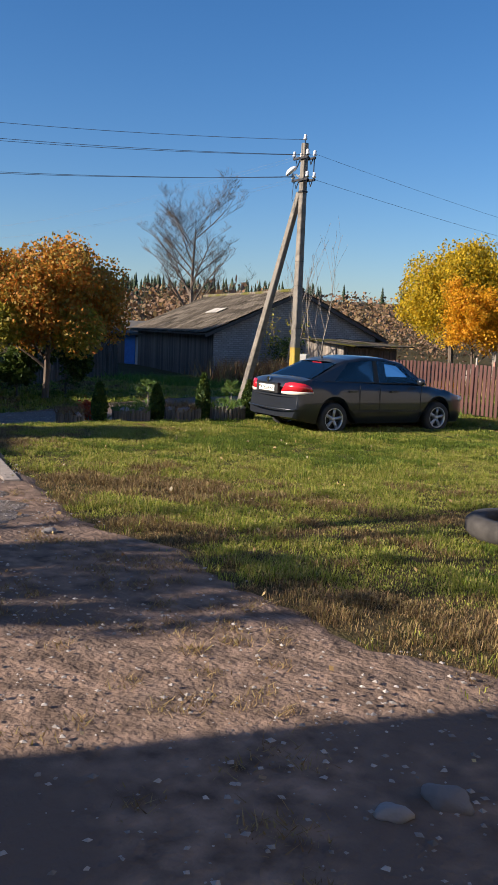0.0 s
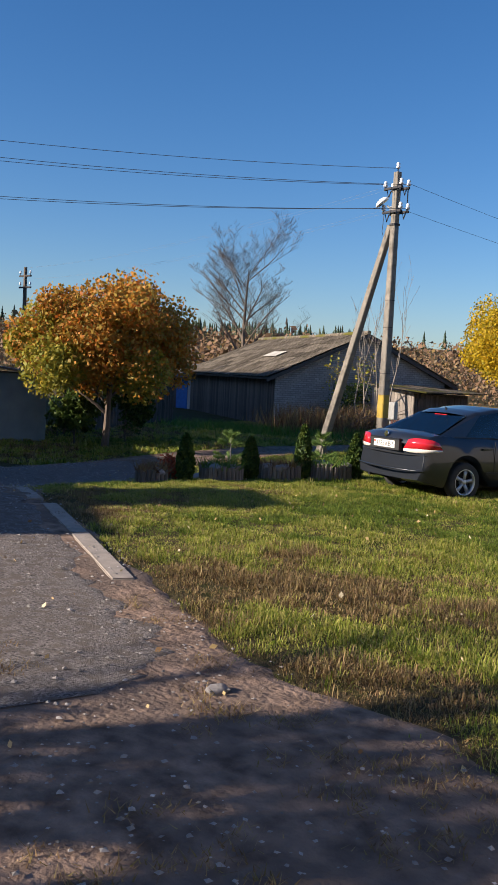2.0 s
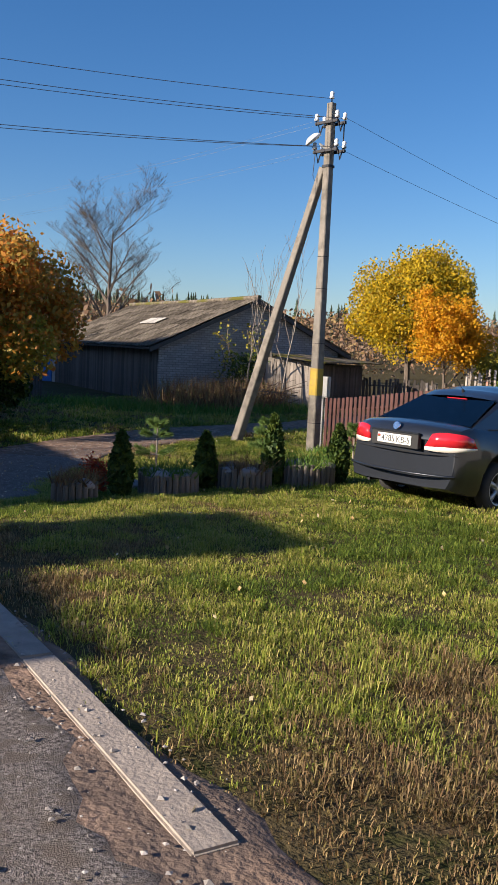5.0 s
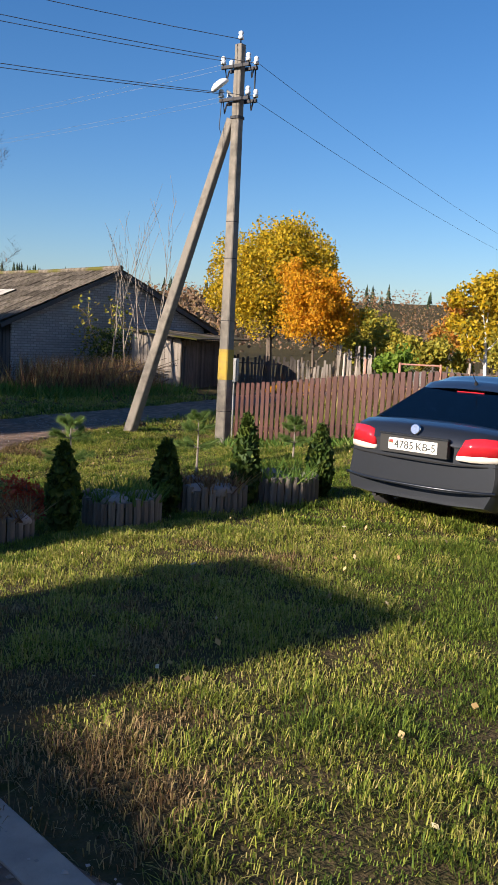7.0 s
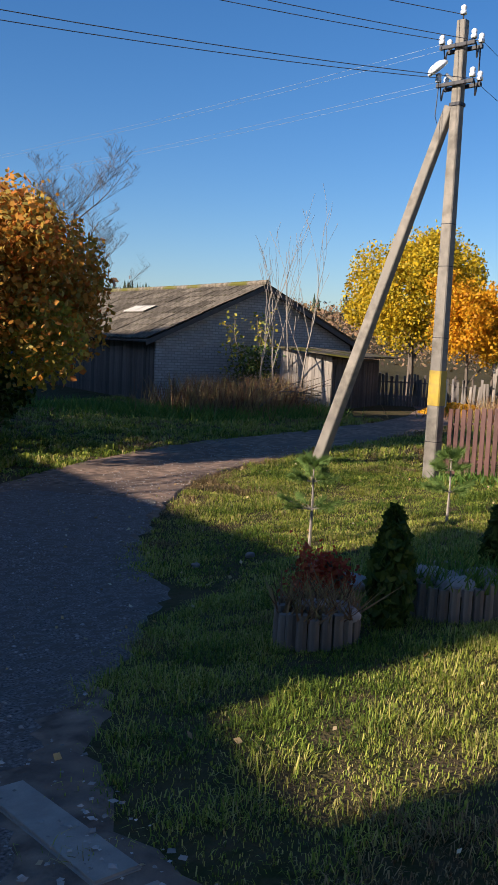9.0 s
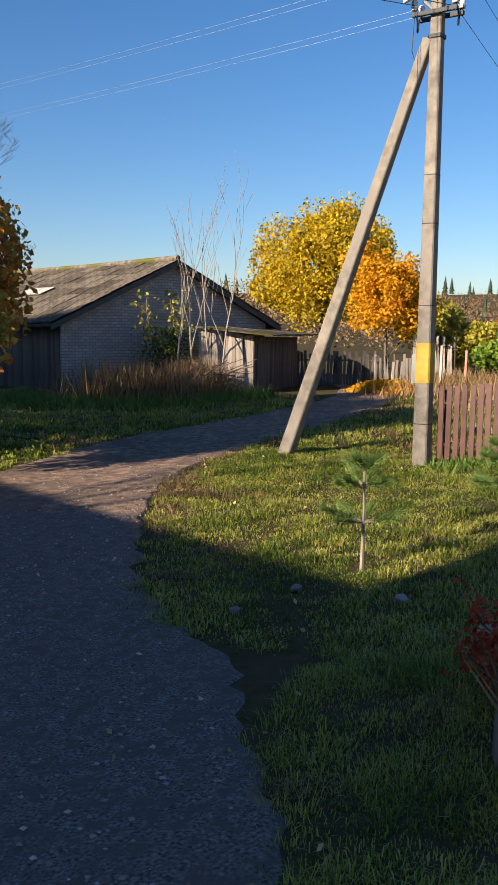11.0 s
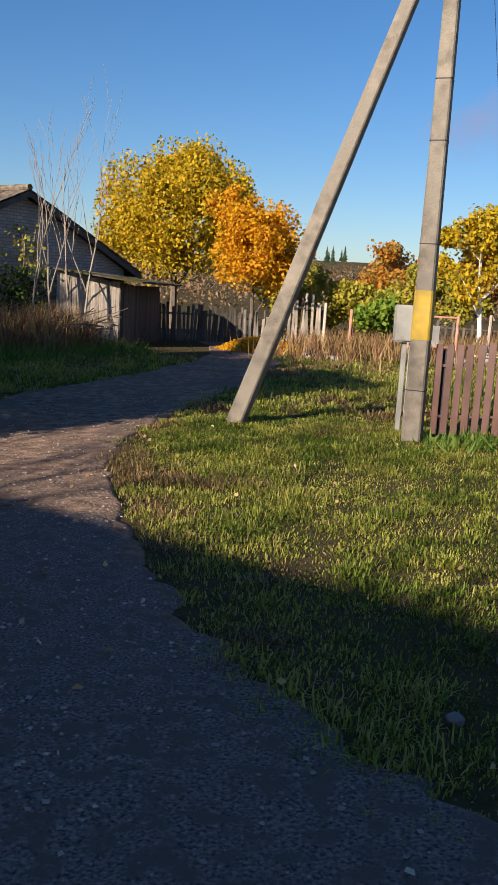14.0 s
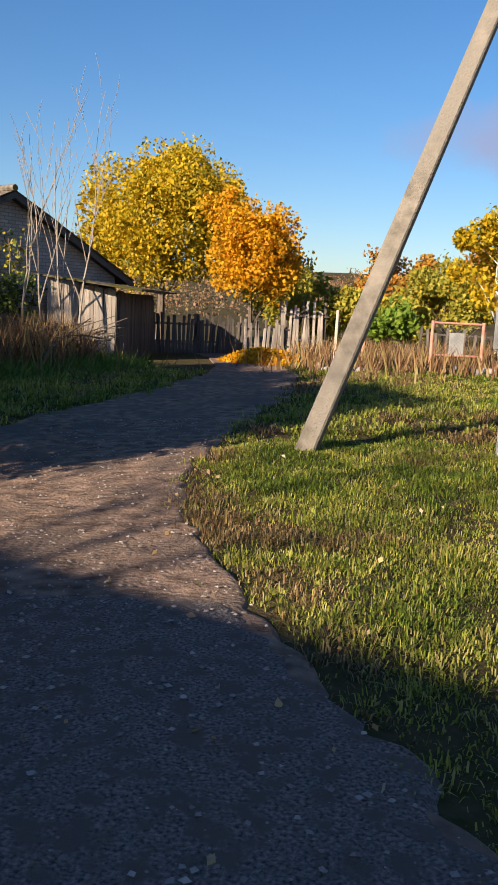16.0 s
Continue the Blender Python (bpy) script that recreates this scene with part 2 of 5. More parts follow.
def glass_mat():
    m = bpy.data.materials.new("car_glass")
    m.use_nodes = True
    n, l = m.node_tree.nodes, m.node_tree.links
    tr = n.new("ShaderNodeBsdfTransparent")
    tr.inputs[0].default_value = (0.90, 0.93, 0.93, 1)
    gl = n.new("ShaderNodeBsdfGlossy")
    gl.inputs["Roughness"].default_value = 0.02
    fr = n.new("ShaderNodeFresnel")
    fr.inputs[0].default_value = 1.9
    ms = n.new("ShaderNodeMixShader")
    l.new(fr.outputs[0], ms.inputs[0])
    l.new(tr.outputs[0], ms.inputs[1])
    l.new(gl.outputs[0], ms.inputs[2])
    l.new(ms.outputs[0], n["Material Output"].inputs[0])
    return m


M_GLASS = glass_mat()


# ---- mesh helpers ----
def smooth(a, b, v):
    s = min(max((v - a) / (b - a), 0.0), 1.0)
    return s * s * (3 - 2 * s)


def clip(v, a, b):
    return min(max(v, a), b)


def ground_z(x, y):
    """The height of the ground: level at the start, sloping down to the lane, rising to far hills."""
    u = -x + 0.12 * (y - 12)
    z = -0.015 * clip(y - 3, 0, 10) - 0.62 * smooth(11, 17, u) - 0.07 * clip(u - 18.5, 0, 3) + 0.02 * clip(y - 16, 0, 8)
    r = math.hypot(x + 12, y - 12)
    if r > 70:
        z += 20.0 * smooth(70, 480, r) + 0.9 * math.sin(x * 0.013) * smooth(70, 300, r)
    return z


def mesh_of(name, verts, faces):
    me = bpy.data.meshes.new(name)
    me.from_pydata(verts, [], faces)
    me.update()
    return me


def obj(name, bm, material, parent=None, label="", smooth_faces=False):
    if isinstance(bm, bpy.types.Mesh):
        me = bm
    else:
        me = bpy.data.meshes.new(name)
        bm.to_mesh(me)
        bm.free()
    if not me.materials:
        me.materials.append(material)
    if smooth_faces:
        me.polygons.foreach_set("use_smooth", [True] * len(me.polygons))
    ob = new(name, me)
    if parent:
        ob.parent = parent
    if label:
        tagged(ob, label)
    return ob


def part(name, bm, material, parent, label="", smooth_faces=False):
    return obj(name, bm, material, parent, label, smooth_faces)


def thing(name, m, label, category, group="", kind=""):
    ob = new(name)
    ob.matrix_basis = m
    return tagged(ob, label, category, group, kind)


def box(x0, y0, z0, x1, y1, z1, bevel=0.0, m=None):
    bm = bmesh.new()
    bmesh.ops.create_cube(bm, size=1)
    for v in bm.verts:
        v.co = Vector(((x0 + x1) / 2 + v.co.x * (x1 - x0), (y0 + y1) / 2 + v.co.y * (y1 - y0), (z0 + z1) / 2 + v.co.z * (z1 - z0)))
    if bevel:
        bmesh.ops.bevel(bm, geom=bm.edges[:], offset=bevel, segments=2, affect="EDGES")
    if m:
        bm.transform(m)
    return bm


def add_tube(V, F, pts, radii, sides=7, cap=True):
    """A bent round bar through pts, joined into the lists V and F."""
    base = len(V)
    pts = [Vector(p) for p in pts]
    for i, p in enumerate(pts):
        d = (pts[min(i + 1, len(pts) - 1)] - pts[max(i - 1, 0)]).normalized()
        a = d.orthogonal().normalized()
        b = d.cross(a)
        for k in range(sides):
            w = 2 * math.pi * k / sides
            V.append(p + (a * math.cos(w) + b * math.sin(w)) * radii[i])
    for i in range(len(pts) - 1):
        for k in range(sides):
            o, q = base + i * sides, (k + 1) % sides
            F.append((o + k, o + q, o + sides + q, o + sides + k))
    if cap:
        F.append(tuple(base + k for k in range(sides))[::-1])
        F.append(tuple(base + (len(pts) - 1) * sides + k for k in range(sides)))


def tube(pts, radii, sides=8):
    V, F = [], []
    if not isinstance(radii, (list, tuple)):
        radii = [radii] * len(pts)
    add_tube(V, F, pts, radii, sides)
    return mesh_of("tube", V, F)


def lathe(profile, sides=24):
    """A turned body about z from (radius, height) pairs."""
    V, F = [], []
    for r, z in profile:
        for k in range(sides):
            w = 2 * math.pi * k / sides
            V.append((r * math.cos(w), r * math.sin(w), z))
    for i in range(len(profile) - 1):
        for k in range(sides):
            o, q = i * sides, (k + 1) % sides
            F.append((o + k, o + q, o + sides + q, o + sides + k))
    return mesh_of("lathe", V, F)


def prism(points, z0, z1):
    """An upright body on a plan outline (counter-clockwise)."""
    n = len(points)
    V = [(x, y, z0) for x, y in points] + [(x, y, z1) for x, y in points]
    F = [tuple(range(n))[::-1], tuple(range(n, 2 * n))] + [(i, (i + 1) % n, n + (i + 1) % n, n + i) for i in range(n)]
    return mesh_of("prism", V, F)


def panel(quad, thick):
    """A slab whose outer face is quad, thick along its inner side."""
    q = [Vector(p) for p in quad]
    nrm = (q[1] - q[0]).cross(q[-1] - q[0]).normalized()
    n = len(q)
    V = q + [p - nrm * thick for p in q]
    F = [tuple(range(n)), tuple(range(n, 2 * n))[::-1]] + [(i + n, (i + 1) % n + n, (i + 1) % n, i) for i in range(n)]
    return mesh_of("panel", V, F)


def rough_ball(r, seed, squash=(1, 1, 1), sub=2, amp=0.35):
    bm = bmesh.new()
    bmesh.ops.create_icosphere(bm, subdivisions=sub, radius=1)
    for v in bm.verts:
        k = 1 + amp * noise.noise(v.co * 1.3 + Vector((seed * 7.1, seed * 3.3, 0)))
        v.co = Vector((v.co.x * squash[0], v.co.y * squash[1], v.co.z * squash[2])) * r * k
    return bm


def leaf_mesh(name, centres, sizes, rng, up=0.0):
    """One bent quad a leaf or clump, turned at random."""
    n = len(centres)
    a = rng.normal(size=(n, 3))
    a /= np.linalg.norm(a, axis=1)[:, None]
    b = rng.normal(size=(n, 3))
    b[:, 2] += up
    b -= a * (a * b).sum(1)[:, None]
    b /= np.linalg.norm(b, axis=1)[:, None] + 1e-9
    s = sizes[:, None]
    c = np.asarray(centres)
    V = np.stack([c - a * s * 0.5, c + b * s * 0.38, c + a * s * 0.6, c - b * s * 0.38], 1).reshape(-1, 3)
    me = bpy.data.meshes.new(name)
    me.vertices.add(4 * n)
    me.vertices.foreach_set("co", V.ravel())
    me.loops.add(4 * n)
    me.loops.foreach_set("vertex_index", np.arange(4 * n))
    me.polygons.add(n)
    me.polygons.foreach_set("loop_start", np.arange(0, 4 * n, 4))
    me.update(calc_edges=True)
    return me


def blade_mesh(name, roots, heights, rng, width=0.006, lean=0.5):
    """One tapered blade a root."""
    n = len(roots)
    w = rng.uniform(0, 2 * math.pi, n)
    side = np.stack([np.cos(w), np.sin(w), np.zeros(n)], 1) * (width * rng.uniform(0.6, 1.4, n))[:, None]
    w2 = rng.uniform(0, 2 * math.pi, n)
    tip = np.stack([np.cos(w2), np.sin(w2), np.zeros(n)], 1) * (heights * lean * rng.uniform(0.2, 1.5, n))[:, None]
    tip[:, 2] = heights
    V = np.stack([roots - side, roots + side, roots + tip], 1).reshape(-1, 3)
    me = bpy.data.meshes.new(name)
    me.vertices.add(3 * n)
    me.vertices.foreach_set("co", V.ravel())
    me.loops.add(3 * n)
    me.loops.foreach_set("vertex_index", np.arange(3 * n))
    me.polygons.add(n)
    me.polygons.foreach_set("loop_start", np.arange(0, 3 * n, 3))
    me.update(calc_edges=True)
    return me


def spline(pts, n):
    """n points on a smooth curve through pts."""
    P = [Vector(p) for p in pts]
    P = [P[0] * 2 - P[1]] + P + [P[-1] * 2 - P[-2]]
    out, m = [], len(pts) - 1
    for i in range(n):
        s = i / (n - 1) * m
        k = min(int(s), m - 1)
        t = s - k
        p0, p1, p2, p3 = P[k:k + 4]
        out.append(0.5 * ((2 * p1) + (p2 - p0) * t + (2 * p0 - 5 * p1 + 4 * p2 - p3) * t * t + (3 * p1 - p0 - 3 * p2 + p3) * t ** 3))
    return out


# ---- ground, lane, kerb ----
def make_ground():
    n = 300
    s = np.linspace(-1, 1, n)
    axis = np.sinh(s * 6.2) / math.sinh(6.2) * 1600
    V = [(-12 + x, 14 + y, ground_z(-12 + x, 14 + y)) for y in axis for x in axis]
    for i, (x, y, z) in enumerate(V):
        d = math.hypot(x + 12, y - 12)
        if d < 45:
            V[i] = (x, y, z + 0.008 * noise.noise(Vector((x * 0.9, y * 0.9, 0))) - 0.012)
    F = [(j * n + i, j * n + i + 1, (j + 1) * n + i + 1, (j + 1) * n + i) for j in range(n - 1) for i in range(n - 1)]
    g = obj("ground", mesh_of("ground", V, F), M_SOIL, smooth_faces=True)
    tagged(g, "uneven autumn ground of short worn grass and soil", "ground", kind="structure")


make_ground()
NEAR_EDGE = spline([(5, 2.6, 0), (0.5, 3.7, 0), (-2.4, 4.05, 0), (-4.0, 4.65, 0), (-5.8, 5.0, 0), (-7.5, 5.85, 0), (-10.6, 7.35, 0), (-13.1, 8.75, 0), (-14.1, 10.2, 0),
                    (-15.0, 11.8, 0), (-16.3, 13.6, 0), (-17.3, 15.6, 0), (-18.1, 17.6, 0), (-18.6, 20, 0), (-18.5, 22.6, 0), (-17.9, 29, 0), (-18.3, 36.5, 0), (-20.5, 43, 0), (-25, 50, 0)], 260)
FAR_EDGE = spline([(4, -8, 0), (0, -7, 0), (-3, -6, 0), (-6, -4, 0), (-9, -2, 0), (-12, 0.5, 0), (-14.5, 3.0, 0), (-16.5, 5.5, 0), (-18, 8, 0),
                   (-19.2, 10.5, 0), (-20.2, 13, 0), (-20.9, 15.5, 0), (-21.3, 17.5, 0), (-21.6, 20, 0), (-21.5, 23, 0), (-20.7, 28, 0), (-20.3, 36, 0), (-22.5, 44, 0), (-27, 51, 0)], 260)


def strip(name, left, right, across, lift, material, label, wobble=0.15):
    V, F = [], []
    for i, (a, b) in enumerate(zip(left, right)):
        d = (b - a).normalized()
        a = a + d * wobble * (noise.noise(Vector((i * 0.23, 1.7, lift * 99))) + 0.7 * noise.noise(Vector((i * 0.9, 5.7, 0))))
        b = b + d * wobble * noise.noise(Vector((i * 0.31, 8.2, 0)))
        for k in range(across + 1):
            p = a.lerp(b, k / across)
            V.append((p.x, p.y, ground_z(p.x, p.y) + (-0.012 if k in (0, across) else lift + 0.008 * noise.noise(Vector((p.x * 1.1, p.y * 1.1, 2))) + 0.007 * noise.noise(Vector((p.x * 4, p.y * 4, 7))))))
    w = across + 1
    F = [(i * w + k, i * w + k + 1, (i + 1) * w + k + 1, (i + 1) * w + k) for i in range(len(left) - 1) for k in range(across)]
    return tagged(obj(name, mesh_of(name, V, F), material, smooth_faces=True), label, "road", kind="structure")


strip("road", NEAR_EDGE, FAR_EDGE, 90, 0.016, M_DIRT, "pinkish brown packed dirt lane with small stones")
strip("asphalt_patch", spline([(-5.7, 4.0, 0), (-6.2, 4.75, 0), (-7.6, 5.45, 0), (-10.5, 6.95, 0), (-12.9, 8.1, 0), (-13.7, 9.4, 0), (-15.0, 12.2, 0), (-16.6, 14.2, 0), (-17.8, 16.4, 0)], 160),
      spline([(-6.6, 0.6, 0), (-8.6, 0.2, 0), (-10.5, 1.0, 0), (-13.3, 3.2, 0), (-16, 5.5, 0), (-17.6, 8, 0), (-19, 10.8, 0), (-20, 13.6, 0), (-20.6, 16.6, 0)], 160),
      60, 0.021, M_ASPH, "worn grey asphalt with crumbling edge", wobble=0.18)


def kerb_piece(a, b, w=0.18):
    a, b = Vector((*a, 0)), Vector((*b, 0))
    d = b - a
    m = Matrix.Translation((a.x, a.y, ground_z(a.x, a.y))) @ pose(0, 0, 0, 0, 0, math.degrees(math.atan2(d.y, d.x)))
    drop = ground_z(b.x, b.y) - ground_z(a.x, a.y)
    bm = box(0, -w / 2, -0.1, d.length, w / 2, 0.03, 0.01)
    for v in bm.verts:
        v.co.z += drop * v.co.x / d.length
    k = obj("kerb_stone", bm, M_KERB)
    k.matrix_basis = m
    tagged(k, "pale concrete kerb slab sunk along the lane", "kerb", "kerb stones along the lane")


for a, b in (((-7.5, 5.55), (-9.2, 6.47)), ((-9.22, 6.48), (-10.9, 7.36)), ((-11.3, 7.46), (-12.5, 8.08)), ((-12.58, 8.12), (-13.4, 8.5))):
    kerb_piece(a, b)


# ---- house, shed, garage ----
def frame_at(a, b, z=None):
    """A pose at a whose x runs along the ground to b."""
    d = Vector(b) - Vector(a)
    return pose(a[0], a[1], ground_z(*a) if z is None else z, 0, 0, math.degrees(math.atan2(d.y, d.x)))


def planks(parent, length, z0, z1, material, rng, width=0.14, y=0.0, thick=0.025, slope=0.0):
    """Upright boards side by side on the face y of parent."""
    me, x = None, 0.0
    while x < length - 0.03:
        if me is None:
            ob = part("plank", box(0, -thick, 0, width - 0.008, 0, 1, 0.002), material, parent)
            me = ob.data
        else:
            ob = new("plank", me)
            ob.parent = parent
        w = min(rng.uniform(0.75, 1.1), (length - x) / width)
        top = z1 + slope * x + rng.uniform(-0.05, 0.03)
        ob.matrix_basis = Matrix.Translation((x, y - rng.uniform(0, 0.012), z0)) @ pose(0, 0, 0, 0, rng.uniform(-0.6, 0.6), 0) @ Matrix.Diagonal((w, 1, top - z0, 1))
        x += width * w


def uv_wall(me, u_axis=0):
    """Brick courses laid out in metres along x and z."""
    uv = me.uv_layers.new(name="UVMap")
    for p in me.polygons:
        for li in p.loop_indices:
            co = me.vertices[me.loops[li].vertex_index].co
            uv.data[li].uv = (co.x if abs(p.normal.y) > 0.5 else co.y, co.z)


def make_house():
    A, g = Vector((-28.8, 33.1)), Vector((0.5, 0.866))
    rng = random.Random(3)
    base = -0.95
    h = thing("house", frame_at(A, A + g, base), "long low white-brick farm outbuilding with a mossy slate roof", "house")
    W, EAVE, RIDGE, L = 9.0, 2.5, 4.55, 15.0        # in the house's frame: x along the gable, y away along the ridge
    outline = [(0, 0, 0), (W, 0, 0), (W, 0, EAVE), (W / 2, 0, RIDGE), (0, 0, EAVE)]
    wall = panel(outline, 0.38)
    uv_wall(wall)
    part("wall", wall, M_BRICK, h, "white brick gable wall")
    back = panel([(x, L, z) for x, y, z in outline][::-1], 0.3)
    uv_wall(back)
    part("wall", back, M_BRICK, h)
    part("wall", box(W - 0.35, 0.38, 0, W, L - 0.3, EAVE), M_PLANK, h)
    lw = part("wall", box(0.02, 0.38, 0, 0.35, L - 0.3, EAVE), M_PLANK, h, "grey weathered board wall")
    face = new("board_cladding")
    face.parent = h
    face.matrix_basis = pose(0, L, 0, 0, 0, -90)
    tagged(face, "upright weathered grey boards")
    planks(face, L - 0.05, 0.05, EAVE, M_PLANK, rng, 0.2)
    # slate sheets in rows on both slopes
    th = math.atan2(RIDGE - EAVE, W / 2)
    run = (W / 2 + 0.55) / math.cos(th)
    rows = 9
    V, F, N = [], [], 24
    for k in range(N + 1):
        V += [(k / N * 1.0, 0, 0.025 * math.cos(k / N * 2 * math.pi * 6)), (k / N * 1.0, run / rows * 1.12, 0.025 * math.cos(k / N * 2 * math.pi * 6))]
    for k in range(N):
        F.append((2 * k, 2 * k + 2, 2 * k + 3, 2 * k + 1))
    sheet = mesh_of("slate_sheet", V, F)
    sheet.materials.append(M_SLATE)
    pale = sheet.copy()
    pale.materials.clear()
    pale.materials.append(M_PLASTER)
    for side in (0, 1):
        slope = new("roof_slope")
        slope.parent = h
        slope.matrix_basis = (pose(-0.55, 0, EAVE - 0.55 * math.tan(th) + 0.16) @ pose(0, 0, 0, 0, -math.degrees(th), 0) if side == 0
                              else pose(W + 0.55, 0, EAVE - 0.55 * math.tan(th) + 0.16) @ pose(0, 0, 0, 0, math.degrees(th), 0) @ Matrix.Diagonal((-1, 1, 1, 1)))
        tagged(slope, "corrugated slate sheets grown over with moss")
        part("deck", box(0, -0.3, -0.12, run, L + 0.3, -0.04), M_DARKROOF, slope)
        for r in range(rows):
            for c in range(16):
                patch = side == 0 and r == 4 and c in (5, 6)
                ob = new("slate_sheet", pale if patch else sheet)
                ob.parent = slope
                ob.matrix_basis = Matrix.Translation((run / rows * r, -0.35 + c * 0.975 + rng.uniform(-0.03, 0.03), 0.02 * (rows - r) / rows + rng.uniform(0, 0.02) + (0.07 if patch else 0))) \
                    @ pose(0, 0, 0, 0, 1.5, rng.uniform(-1.2, 1.2)) @ pose(run / rows * 1.12, 0, 0, 0, 0, 90)
    part("ridge_cap", tube([(W / 2, -0.35, RIDGE + 0.22), (W / 2, L * 0.4, RIDGE + 0.18), (W / 2, L + 0.35, RIDGE + 0.22)], 0.1), M_SLATE, h)
    for s in (0, 1):
        x0, x1 = (-0.55, W / 2) if s == 0 else (W + 0.55, W / 2)
        z0, z1 = EAVE - 0.55 * math.tan(th) + 0.1, RIDGE + 0.1
        q = [(x0, -0.34, z0 - 0.16), (x1, -0.34, z1 - 0.16), (x1, -0.34, z1 + 0.02), (x0, -0.34, z0 + 0.02)]
        part("bargeboard", panel(q if s == 0 else q[::-1], 0.03), M_DARKROOF, h)


def make_annex():
    """The lower board shed that runs on from the house, with a blue door."""
    A = Vector((-28.8, 33.1)) + 15.2 * Vector((-0.866, 0.5))
    B = A + 10.5 * Vector((-0.9, 0.1))
    rng = random.Random(8)
    s = thing("board_shed", frame_at(B, A, -0.95), "low dark board shed with a blue door panel", "shed")
    part("wall", box(0, 0.03, 0, 10.4, 4, 2.1), M_PLANK, s)
    clad = new("board_cladding")
    clad.parent = s
    clad.matrix_basis = pose(0, 0.03, 0)
    planks(clad, 10.4, 0.03, 2.1, M_PLANK, rng, 0.22)
    part("door", box(8.2, -0.06, 0.05, 9.3, -0.02, 2.0, 0.01), M_BLUE, s, "blue painted sheet door")
    part("panel", box(9.35, -0.06, 0.05, 10.2, -0.02, 1.9, 0.01), M_GREY, s, "pale corrugated sheet")
    roof = panel([(-0.4, -0.5, 2.12), (10.6, -0.5, 2.12), (10.6, 4.2, 3.0), (-0.4, 4.2, 3.0)], 0.1)
    part("roof", roof, M_DARKROOF, s)


def make_plank_shed():
    """The small shed by the gable: boards coloured pale for the sunlit front, dark for the shaded side, mossy flat
    roof.
    """
    L, C, D = Vector((-24.75, 35.1)), Vector((-23.1, 36.0)), Vector((-23.0, 40.9))
    rng = random.Random(5)
    s = thing("plank_shed", pose(0, 0, 0), "small crooked shed of silver-grey boards with a ragged flat roof", "shed")
    E = Vector((-26.2, 40.9))
    part("core", prism([tuple(L + Vector((0.06, 0.06))), tuple(C + Vector((-0.05, 0.06))), tuple(D), tuple(E)], -0.9, 1.05), M_PLANK, s)
    front = new("board_front")
    front.parent = s
    front.matrix_basis = frame_at(L, C, -0.85)
    tagged(front, "sunlit silver-grey upright boards")
    # paler board colour stands in for sunlight on the front
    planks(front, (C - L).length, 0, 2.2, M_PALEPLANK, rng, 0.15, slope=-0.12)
    side = new("board_side")
    side.parent = s
    side.matrix_basis = frame_at(C, D, -0.85)
    # darker board colour stands in for shade on this side
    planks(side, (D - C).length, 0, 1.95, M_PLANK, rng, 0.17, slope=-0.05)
    door = part("door", box(0.25, -0.07, 0.02, 1.1, -0.03, 1.7, 0.01), M_PLANK, side, "plain board door")
    for k in range(7):
        a, b = k / 7, (k + 1.15) / 7
        q = [(-25.1 + 0.1 * rng.random(), 34.8 + 6.2 * a, 1.42 + rng.uniform(0, 0.04)), (-22.55 + 0.25 * rng.random(), 35.7 + 5.7 * a, 1.16 + rng.uniform(-0.02, 0.03)),
             (-22.5 + 0.3 * rng.random(), 35.7 + 5.7 * b, 1.18), (-25.1, 34.8 + 6.2 * b, 1.42)]
        part("roof_sheet", panel(q, 0.05), M_SLATE, s)


def make_garage():
    """Row of sheet-metal garages beyond the rusty tree."""
    A, B = Vector((-31.0, 11.0)), Vector((-26.2, 18.4))
    rng = random.Random(6)
    s = thing("garage", frame_at(A, B, -1.0), "blue-green sheet-metal garage with a low gable roof", "garage")
    n = (B - A).length
    part("wall", box(0, 0.04, 0, n, 5, 2.2), M_GARAGE, s)
    x = 0.0
    while x < n - 0.3:
        part("sheet", box(x + 0.01, 0, 0.03, x + 0.44, 0.05, 2.2, 0.008), M_GARAGE, s)
        x += 0.45
    part("roof", panel([(-0.3, -0.35, 2.2), (n * 0.55, -0.35, 2.75), (n * 0.55, 5.2, 2.75), (-0.3, 5.2, 2.2)], 0.06), M_DARKROOF, s)
    part("roof", panel([(n * 0.55, -0.35, 2.75), (n + 0.3, -0.35, 2.15), (n + 0.3, 5.2, 2.15), (n * 0.55, 5.2, 2.75)], 0.06), M_DARKROOF, s)


def make_shade_block(name, a, b, depth, height, label):
    """A plain long building outside the view, added to block sun and sky."""
    s = thing(name, frame_at(a, b, min(ground_z(*a), ground_z(*b)) - 0.3), label, "building")
    n = (Vector(b) - Vector(a)).length
    w = box(0, 0, 0, n, depth, height)
    part("wall", w, M_PLASTER, s)
    part("roof", panel([(-0.2, -0.3, height + 0.02), (n + 0.2, -0.3, height + 0.02), (n + 0.2, depth / 2, height + 1.0), (-0.2, depth / 2, height + 1.0)], 0.12), M_SLATE, s)
    part("roof", panel([(-0.2, depth / 2, height + 1.0), (n + 0.2, depth / 2, height + 1.0), (n + 0.2, depth + 0.3, height + 0.02), (-0.2, depth + 0.3, height + 0.02)], 0.12), M_SLATE, s)


make_house()
make_annex()
make_plank_shed()
make_garage()
# unseen blocks, sized only to throw shade on lane, bed, grass and house
make_shade_block("lane_shade_block", (-22.45, 1.85), (-36, 9.1), 7, 6.1, "unseen plastered block with a slate roof, added to shade the lane")
make_shade_block("bed_shade_block", (-19.75, 0.48), (-22.4, 1.9), 6, 6.95, "higher unseen plastered block, added to shade the front bed")
